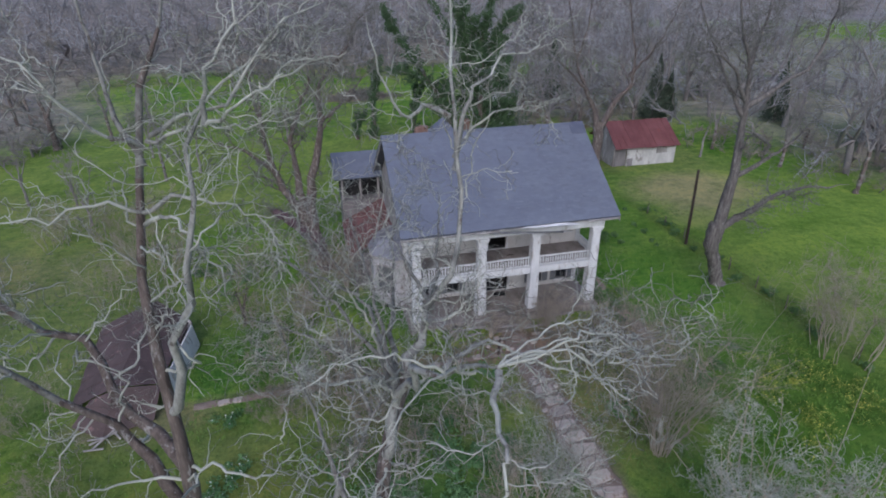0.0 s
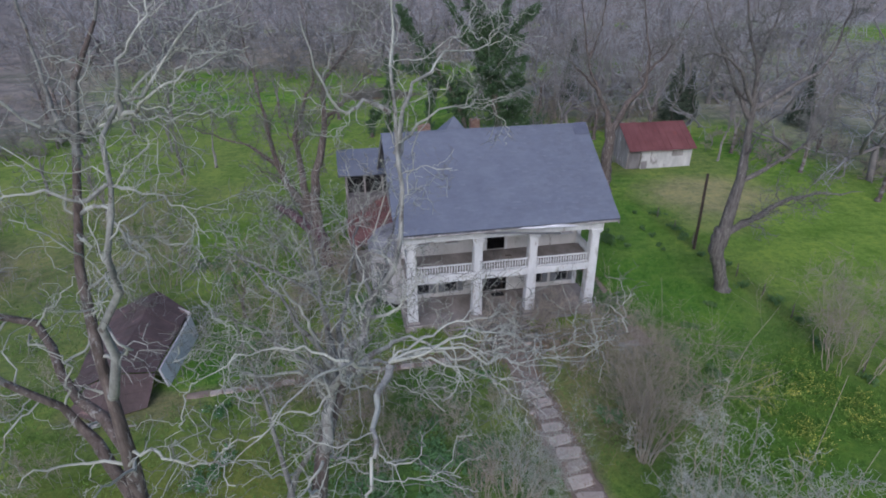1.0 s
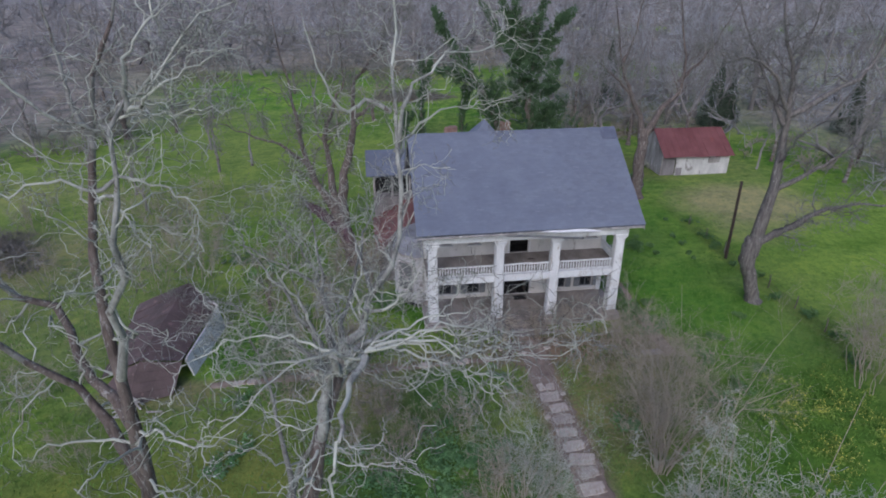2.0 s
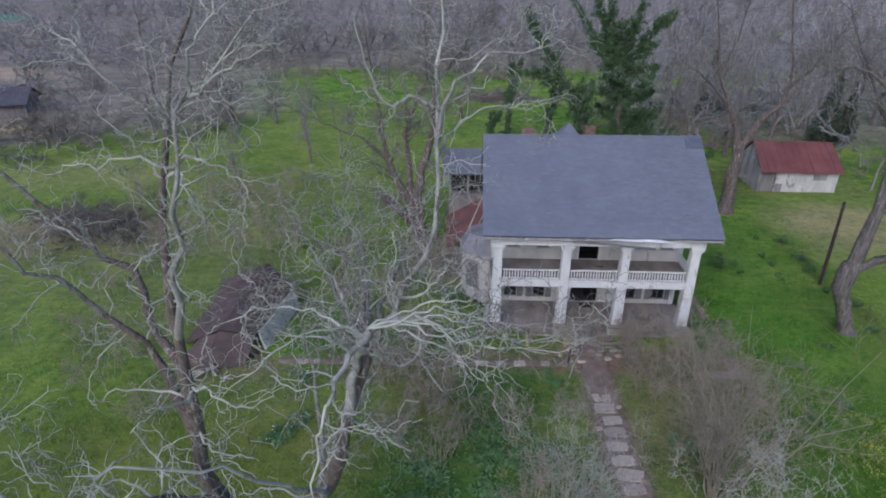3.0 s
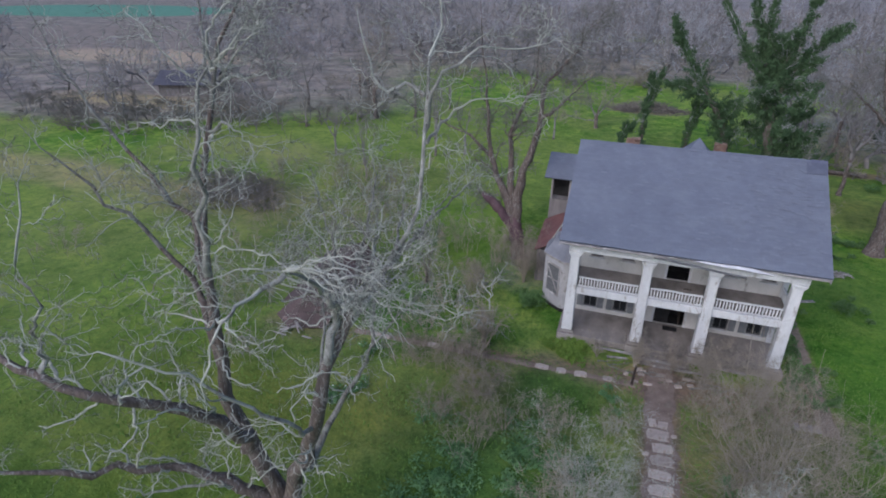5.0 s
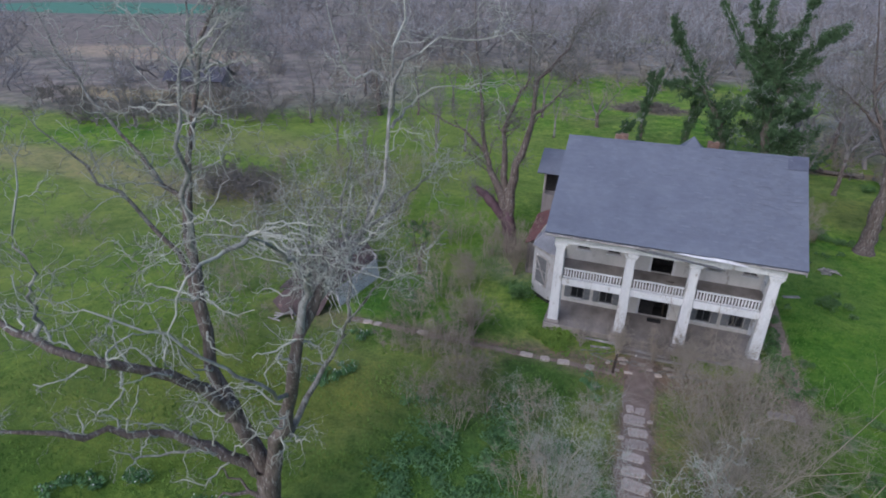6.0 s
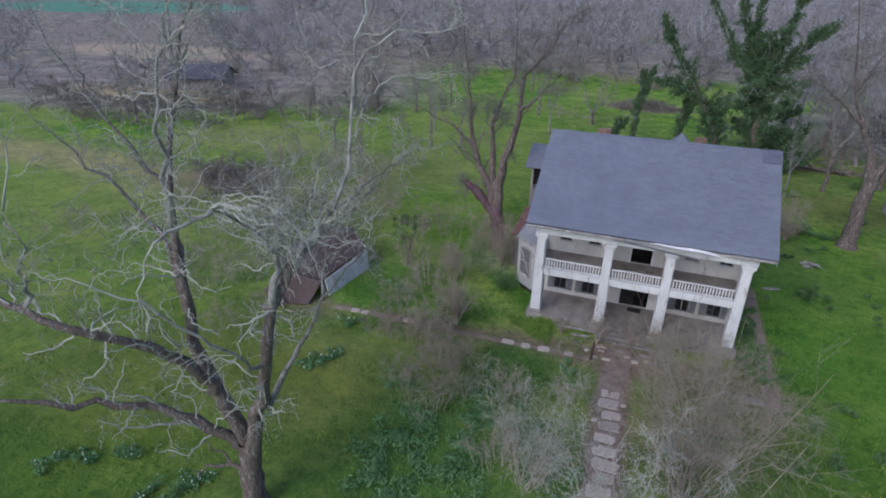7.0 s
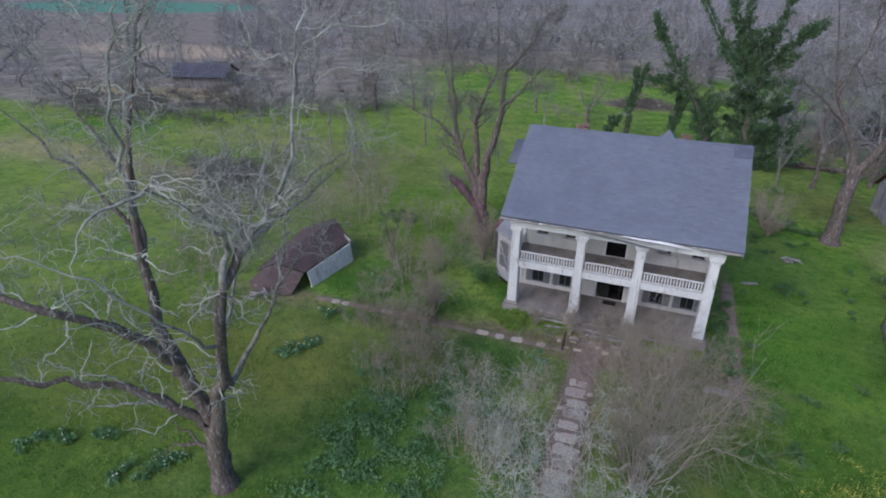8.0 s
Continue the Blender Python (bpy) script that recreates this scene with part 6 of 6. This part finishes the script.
def clump(label, x, y, w, h, seed, mat_, n=900, size=0.09, name="leafy_shrub", category="shrub", flat=1.0, flower=None, nf=0, bloom=0.05):
    rng = np.random.default_rng(seed)
    root = thing(name, label, category, (x, y, 0))
    nb = 7
    cen = rng.normal(size=(nb, 3)) * np.array([w * 0.4, w * 0.4 * flat, 0]) + np.array([0, 0, h * 0.4])
    rad = rng.uniform(0.25, 0.5, nb) * w
    i = rng.integers(0, nb, n)
    d = unit(rng.normal(size=(n, 3))) * (rng.random((n, 1)) ** 0.4)
    P = cen[i] + d * rad[i][:, None] * np.array([1, 1, min(1.5, h / w)])
    P[:, 2] = np.abs(P[:, 2])
    tagged(part("foliage", fast_mesh("foliage", *leaf_cloud(P, size, rng), smooth=False), M[mat_], root), kind="stuff")
    if flower:
        Q = P[rng.integers(0, n, nf)] + np.array([0, 0, 0.12])
        tagged(part("blossom", fast_mesh("blossom", *leaf_cloud(Q, bloom, rng, 1.2), smooth=False), M[flower], root), kind="stuff")
    return root


rc = random.Random(33)
for i in range(32):
    x, y = rc.gauss(0.3, 3.4), rc.gauss(-12.4, 3.2)
    if abs(x - 6.1) < 1.6:
        continue
    clump("low dark evergreen clump under the trees", x, y, rc.uniform(0.7, 1.7), rc.uniform(0.22, 0.42), 200 + i, "bluegreen", 520)
for x, y, w in ((15.8, -4.8, 0.7), (16.4, -7.4, 0.8), (14.5, -8.3, 0.9), (17.6, -3.0, 0.5), (20.5, -1.0, 0.4), (18.4, -6.2, 0.45), (13.4, 0.4, 0.9), (13.3, 2.0, 0.8), (13.2, 4.4, 0.8), (14.9, -1.4, 0.5), (15.0, 1.2, 0.5), (12.9, -1.0, 0.8), (13.5, 1.3, 0.9), (13.4, 3.2, 1.0), (13.3, 5.6, 0.8), (13.6, -2.2, 0.7)):
    clump("small dark green weed clump in the lawn", x, y, w, w * 0.8, int(1000 + x * 10 + y), "leaf", 420)
for i in range(10):
    clump("dark green clump along the fence", 24.8 + rc.uniform(-0.7, 0.5), 14 - 2.6 * i + rc.uniform(-0.5, 0.5), rc.uniform(0.4, 0.8), 0.5, 240 + i, "leaf", 260)
for i in range(14):
    clump("dark daffodil clump on the lawn", -13.6 + rc.gauss(0, 1.0), 11 + rc.gauss(0, 0.8), rc.uniform(0.3, 0.6), 0.4, 270 + i, "leaf", 220)
for i in range(12):
    clump("dark weed tuft on the lawn", rc.uniform(15, 24), rc.uniform(6, 20), rc.uniform(0.25, 0.5), 0.3, 290 + i, "leaf", 160)
for x, y in ((-17.7, -20.4), (-16.3, -19.6), (-15, -18.9), (-12.2, -20.4), (-11.2, -19.6), (-10.4, -18.9), (-10.7, -9.9), (-10.2, -9.2), (-9.7, -8.6), (-10.6, -5.2), (-9.6, 0.2)):
    clump("daffodil clump with white flowers", x, y, 0.75, 0.4, int(1500 + 10 * x + y), "bluegreen", 420, 0.08, "daffodils", "flowers", flower="white", nf=14)
for i in range(34):
    clump("weedy clump with small yellow flowers", 19.4 + rc.gauss(0, 2.3), -11.4 + rc.gauss(0, 2.0), rc.uniform(0.6, 1.3), 0.22, 310 + i, "weed", 240, 0.07, "flowering_weed", "flowers", flower="yellow", nf=55, bloom=0.03)
for i in range(8):
    clump("bright green weeds by the porch", rc.uniform(-1.2, 1.8), rc.uniform(-2.4, -0.7), rc.uniform(0.6, 1.0), 0.4, 340 + i, "weed", 420)
clump("dark evergreen bush beside the bay", -2.6, 3.4, 1.3, 1.3, 360, "leaf", 1500)
clump("dark evergreen bush at the porch end", 13.4, -0.2, 0.9, 0.9, 361, "leaf", 900)
for x, y, w in ((20.4, 23.6, 0.9), (16.8, 19.4, 0.8), (27.8, 38.4, 1.4), (29.4, 31.9, 1.0), (20.5, 32.4, 1.2), (17.6, 16.4, 0.5), (25.6, 27.0, 0.7), (15.6, 22.0, 0.9)):
    clump("dark green bush behind the house", x, y, w, w * 0.7, int(1700 + 7 * x + y), "leaf", 420)
clump("dark bush behind the house", 18.2, 9.6, 1.2, 0.8, 362, "leaf", 900)
for x, y, w in ((16.6, 25.6, 1.1), (17.8, 25.0, 1.0), (18.9, 24.0, 0.9), (19.6, 23.0, 0.9), (20.4, 22.2, 0.9), (21.3, 21.9, 0.8), (22.0, 21.8, 0.7)):
    clump("dark low evergreen hedge clump behind the house", x, y, w, w * 0.7, int(1900 + 9 * x + y), "leaf", 520)
shrub("brown dead shrub, withered leaves still on", 18.1, 20.2, 2.9, 1.5, 87, "brownbark", 14, 9, 8)
clump("withered tan leaves low on dead stems", 18.3, 20.6, 0.9, 1.6, 363, "withered", 420, 0.09)
shrub("pale tangle of cut branches beside the shed", 28.3, 29.4, 1.1, 1.2, 88, "palebark", 26, 6, 4, 0.06)
for i, (x, y, h) in enumerate(((45.5, 46, 9), (49, 48, 7), (36, 62, 10), (62, 40, 8))):
    rng = np.random.default_rng(370 + i)
    root = thing("cedar", "dull green conical cedar at the wood's edge", "tree", (x, y, 0))
    part("trunk", fast_mesh("trunk", *tubes(np.array([[(0, 0, -0.1), (0, 0, h * 0.5), (0, 0, h)]], float), np.array([[0.18, 0.1, 0.02]]), 6)), M["bark"], root)
    t = rng.random(5200) ** 1.4
    a = rng.uniform(0, 2 * math.pi, 5200)
    rad = (1 - t) * h * 0.24 * (0.55 + 0.45 * rng.random(5200)) * (1 + 0.25 * np.sin(a * 5 + t * 20))
    P = np.stack([np.cos(a) * rad, np.sin(a) * rad, 0.4 + t * h], axis=1)
    part("needles", fast_mesh("needles", *leaf_cloud(P, 0.17, rng), smooth=False), M["cedar"], root)

for k, (x, y, w, h) in enumerate(((15.6, 41.6, 2.0, 2.6), (19.4, 41.2, 2.2, 2.4), (14.0, 42.6, 1.6, 2.2), (17.4, 41.0, 1.6, 3.0))):
    clump("mound of dark ivy round the tree foot", x, y, w, h, 380 + k, "ivy", 2600, 0.11, "ivy_mound", "ivy")

# ---- brush pile, logs ----
pile = thing("brush_pile", "heap of grey-brown dead branches in the field", "brush pile", (4, 73, 0))
rng = np.random.default_rng(5)
P0 = rng.normal(size=(420, 3)) * np.array([3.2, 1.4, 0.5])
P0[:, 2] = np.abs(P0[:, 2]) * 1.4 * np.exp(-(P0[:, 0] / 4) ** 2)
dv = unit(rng.normal(size=(420, 3)) * np.array([1, 1, 0.25])) * rng.uniform(0.6, 1.8, (420, 1))
part("branch", fast_mesh("branch", *tubes(np.stack([P0 - dv, P0, P0 + dv], axis=1), np.full((420, 3), 0.05), 4)), M["brushbark"], pile)["kind"] = "stuff"
logs = thing("log_pile", "small heap of broken boards and sticks on the grass", "wood pile", (19.2, 15.3, 0))
for k in range(22):
    a = Vector((rr.gauss(0, 0.32), rr.gauss(0, 0.22), 0.06 + 0.07 * (k % 4)))
    d_ = Vector((rr.uniform(-1, 1), rr.uniform(-1, 1), rr.uniform(-0.2, 0.3))).normalized() * rr.uniform(0.15, 0.4)
    part("stick", fast_mesh("stick", *tubes(np.array([[a - d_, a, a + d_]], float), np.full((1, 3), 0.045), 5)), M["bare"], logs)
post_old = thing("old_post", "short dark rotten post before the porch", "post", (4.5, -3.4, 0))
part("shaft", fast_mesh("shaft", *tubes(np.array([[(0, 0, -0.1), (0.03, 0.02, 0.6), (0.08, 0.05, 1.3)]], float), np.array([[0.08, 0.07, 0.05]]), 7)), M["post"], post_old)
board = thing("fallen_board", "pale weathered board lying on the grass", "board", (15.8, 10.1, 0))
part("plank", box(-0.6, 0.6, -0.15, 0.15, 0.02, 0.07, 0.01, m=pose(0, 0, 0, 0, 0, 20)), M["bare"], board)

trunk_log = thing("fallen_log", "long fallen grey log on a strip of bare earth", "log", (25.7, 43.8, 0))
part("trunk", fast_mesh("trunk", *tubes(np.array([[(-3.0, 0.4, 0.35), (-1.2, 0.1, 0.28), (0.8, -0.1, 0.25), (2.9, 0.1, 0.18)]], float), np.array([[0.16, 0.24, 0.26, 0.28]]), 8)), M["bark"], trunk_log)
part("limb", fast_mesh("limb", *tubes(np.array([[(-1.2, 0.1, 0.4), (-2.0, -0.5, 0.9), (-3.1, -0.8, 1.0)]], float), np.array([[0.1, 0.07, 0.03]]), 6)), M["bark"], trunk_log)

# ---- woods ----
kinds = [tree_arrays(300 + i, 1.0, rmin=0.002, fine=4, mid_n=4) for i in range(7)]
coarse = [tree_arrays(340 + i, 1.0, rmin=0.0026, fine=2) for i in range(6)]
faint = [tree_arrays(380 + i, 1.0, density=0.8, rmin=0.0065, fine=2, mid_n=3) for i in range(5)]
brushy = [tree_arrays(360 + i, 1.0, density=1.1, rmin=0.005, fine=2) for i in range(4)]

def woods(name, label, spots, seed, mat_, hmin, hmax, stock=None, wide=1.0):
    rs = np.random.default_rng(seed)
    V, F, I, off = [], [], [], 0
    # a treeless view over the fields to the green one far off, and over the barn
    spots = [(x, y) for x, y in spots if not (x < -100 and -1.16 < y / (x + 2) + 30 / (x + 2) < -0.72) and math.hypot(x + 72, y - 54) > 9]
    for x, y in spots:
        stock = stock or kinds
        v_, f_, i_ = stock[rs.integers(0, len(stock))]
        h = rs.uniform(hmin, hmax)
        a = rs.uniform(0, 2 * math.pi)
        w = h * rs.uniform(0.85, 1.2) * wide
        c, s = math.cos(a) * w, math.sin(a) * w
        V.append(np.stack([v_[:, 0] * c - v_[:, 1] * s + x, v_[:, 0] * s + v_[:, 1] * c + y, v_[:, 2] * h], axis=1))
        F.append(f_ + off)
        I.append(i_)
        off += len(v_)
    return tagged(part(name, fast_mesh(name, np.vstack(V), np.vstack(F), np.concatenate(I)), [M[mat_], M["woodbark"]]), label, "woods", kind="stuff")


def inside(x, y, ells):
    return any(((x - cx) / rx) ** 2 + ((y - cy) / ry) ** 2 < 1 for cx, cy, rx, ry in ells)


def scatter(n, x0, x1, y0, y1, ells, gap, seed):
    rs = np.random.default_rng(seed)
    out = []
    for _ in range(n * 40):
        x, y = rs.uniform(x0, x1), rs.uniform(y0, y1)
        if inside(x, y, ells) and all((x - a) ** 2 + (y - b) ** 2 > gap * gap for a, b in out[-60:]):
            out.append((x, y))
            if len(out) == n:
                break
    return out


woods("woods_right", "dense grey bare winter woods", scatter(72, 38, 112, -22, 80, [(80, 28, 32, 42), (52, 64, 30, 22)], 2.6, 1), 2, "farbark", 13, 20)
woods("woods_behind", "bare grey-brown trees behind the house", scatter(26, 18, 50, 46, 75, [(34, 60, 16, 14)], 2.6, 9), 10, "farbark", 11, 18)
woods("woods_back", "dense grey bare winter woods", scatter(78, -80, 150, 88, 170, [(20, 150, 150, 54), (60, 105, 60, 30)], 3.0, 3), 4, "farbark", 15, 23, coarse)
woods("woods_left", "bare brown-grey trees beyond the field", scatter(50, -160, -46, 36, 140, [(-98, 54, 42, 16), (-85, 108, 44, 24)], 2.6, 5), 6, "farbark", 7, 14, coarse)
woods("woods_far", "distant grey bare woods", scatter(115, -460, 330, 172, 420, [(60, 290, 280, 120), (-330, 430, 170, 40)], 5, 7), 8, "farbark", 14, 22, faint)
woods("woods_far_left", "distant grey-brown bare woods and brush", scatter(78, -330, -90, 84, 240, [(-195, 150, 85, 42), (-130, 104, 50, 18)], 3.5, 27), 28, "farbark", 7, 14, faint, 1.2)
woods("woods_dim_back", "darker brown-grey bare woods", scatter(70, -70, 130, 84, 190, [(20, 140, 130, 50)], 3.0, 43), 44, "dimbark", 10, 19, faint, 1.2)
woods("woods_dim_left", "darker brown-grey bare woods beyond the field", scatter(46, -210, -48, 50, 190, [(-120, 90, 80, 40), (-150, 150, 60, 30)], 3.0, 45), 46, "dimbark", 6, 12, faint, 1.3)
woods("woods_dim_far", "far dark bands of bare woods", scatter(110, -360, 260, 190, 420, [(-40, 300, 300, 110)], 5, 47), 48, "dimbark", 10, 18, faint, 1.5)
woods("brush_edge", "thick brown brush along the edge of the field", scatter(60, -98, -32, 24, 58, [(-74, 34, 22, 6), (-54, 42, 16, 6), (-40, 50, 9, 4)], 1.2, 11), 12, "brushbark", 3.0, 6.5, brushy, 1.3)
woods("brush_right", "thick brown brush along the edge of the woods", scatter(34, 36, 66, -6, 44, [(47, 28, 9, 6), (55, 16, 6, 10)], 1.2, 13), 14, "brownbark", 2.0, 4.5, brushy, 1.3)
woods("brush_back", "thick brown brush behind the outbuildings", scatter(28, 20, 46, 38, 60, [(32, 48, 12, 7)], 1.2, 15), 16, "brownbark", 2.0, 5.0, brushy, 1.3)

woods("brush_far", "brown brush along the foot of the far woods", scatter(38, -70, 60, 86, 112, [(0, 100, 66, 9)], 2.0, 17), 18, "brownbark", 3.5, 7.0, brushy, 1.4)

woods("bramble_thicket", "dark brown tangled thicket in the meadow", scatter(34, -42, -26, 8, 19, [(-36, 15, 4.8, 2.4), (-32.5, 11.5, 4.0, 1.8)], 0.7, 33), 34, "brushbark", 1.8, 3.2, brushy, 1.7)
thin = [tree_arrays(400 + i, 1.0, density=1.0, rmin=0.006, fine=2, mid_n=4) for i in range(4)]
woods("brush_left", "tangled brown brush under the trees beyond the field", scatter(44, -150, -45, 40, 96, [(-96, 62, 48, 20)], 1.6, 31), 32, "brownbark", 2.0, 5.0, thin, 1.5)

# ---- grass ----
rng = np.random.default_rng(77)
n = 72000
gxp = np.concatenate([rng.uniform(-28, 28, n // 2), rng.normal(2, 16, n // 2)])
gyp = np.concatenate([rng.uniform(-22, 26, n // 2), rng.normal(-4, 12, n // 2)])
keep = ~((gxp > -0.4) & (gxp < 12.9) & (gyp > -0.7) & (gyp < 12)) & ~((np.abs(gxp - 6) < 0.85) & (gyp < -1) & (gyp > -22)) & ~((gxp > -19) & (gxp < -13.5) & (gyp > -5) & (gyp < 3.2))
keep &= (np.abs(gxp - 14.1) > 0.4) | (gyp < -4.2) | (gyp > 9.5)
keep &= np.sin(gxp * 0.9 + 2 * np.sin(gyp * 0.5)) + np.sin(gyp * 1.1 + 1.7 * np.sin(gxp * 0.37)) + rng.normal(0, 0.8, len(gxp)) > -0.4
gxp, gyp = gxp[keep], gyp[keep]
hh = rng.uniform(0.03, 0.1, len(gxp)) * rng.choice([1, 1, 1.7], len(gxp))
aa = rng.uniform(0, 2 * math.pi, len(gxp))
ww = 0.03
root_p = np.stack([gxp, gyp, np.full(len(gxp), -0.03)], axis=1)
sd = np.stack([np.cos(aa), np.sin(aa), np.zeros(len(gxp))], axis=1) * ww
ld = np.stack([rng.normal(0, 0.06, len(gxp)), rng.normal(0, 0.06, len(gxp)), hh + 0.05], axis=1)
GV = np.stack([root_p - sd, root_p + sd, root_p + sd * 0.3 + ld, root_p - sd * 0.3 + ld], axis=1).reshape(-1, 3)
tagged(part("grass", fast_mesh("grass", GV, np.arange(len(gxp) * 4).reshape(-1, 4), smooth=False), M["blade"]), "tufts of fresh green grass", "grass", kind="stuff")


# things that repeat with one description belong to one group
import collections

count = collections.Counter(ob["label"] for ob in bpy.data.objects if ob.parent is None and "label" in ob)
for ob in bpy.data.objects:
    if ob.parent is None and "label" in ob and count[ob["label"]] > 1:
        ob["group"] = ob["label"]
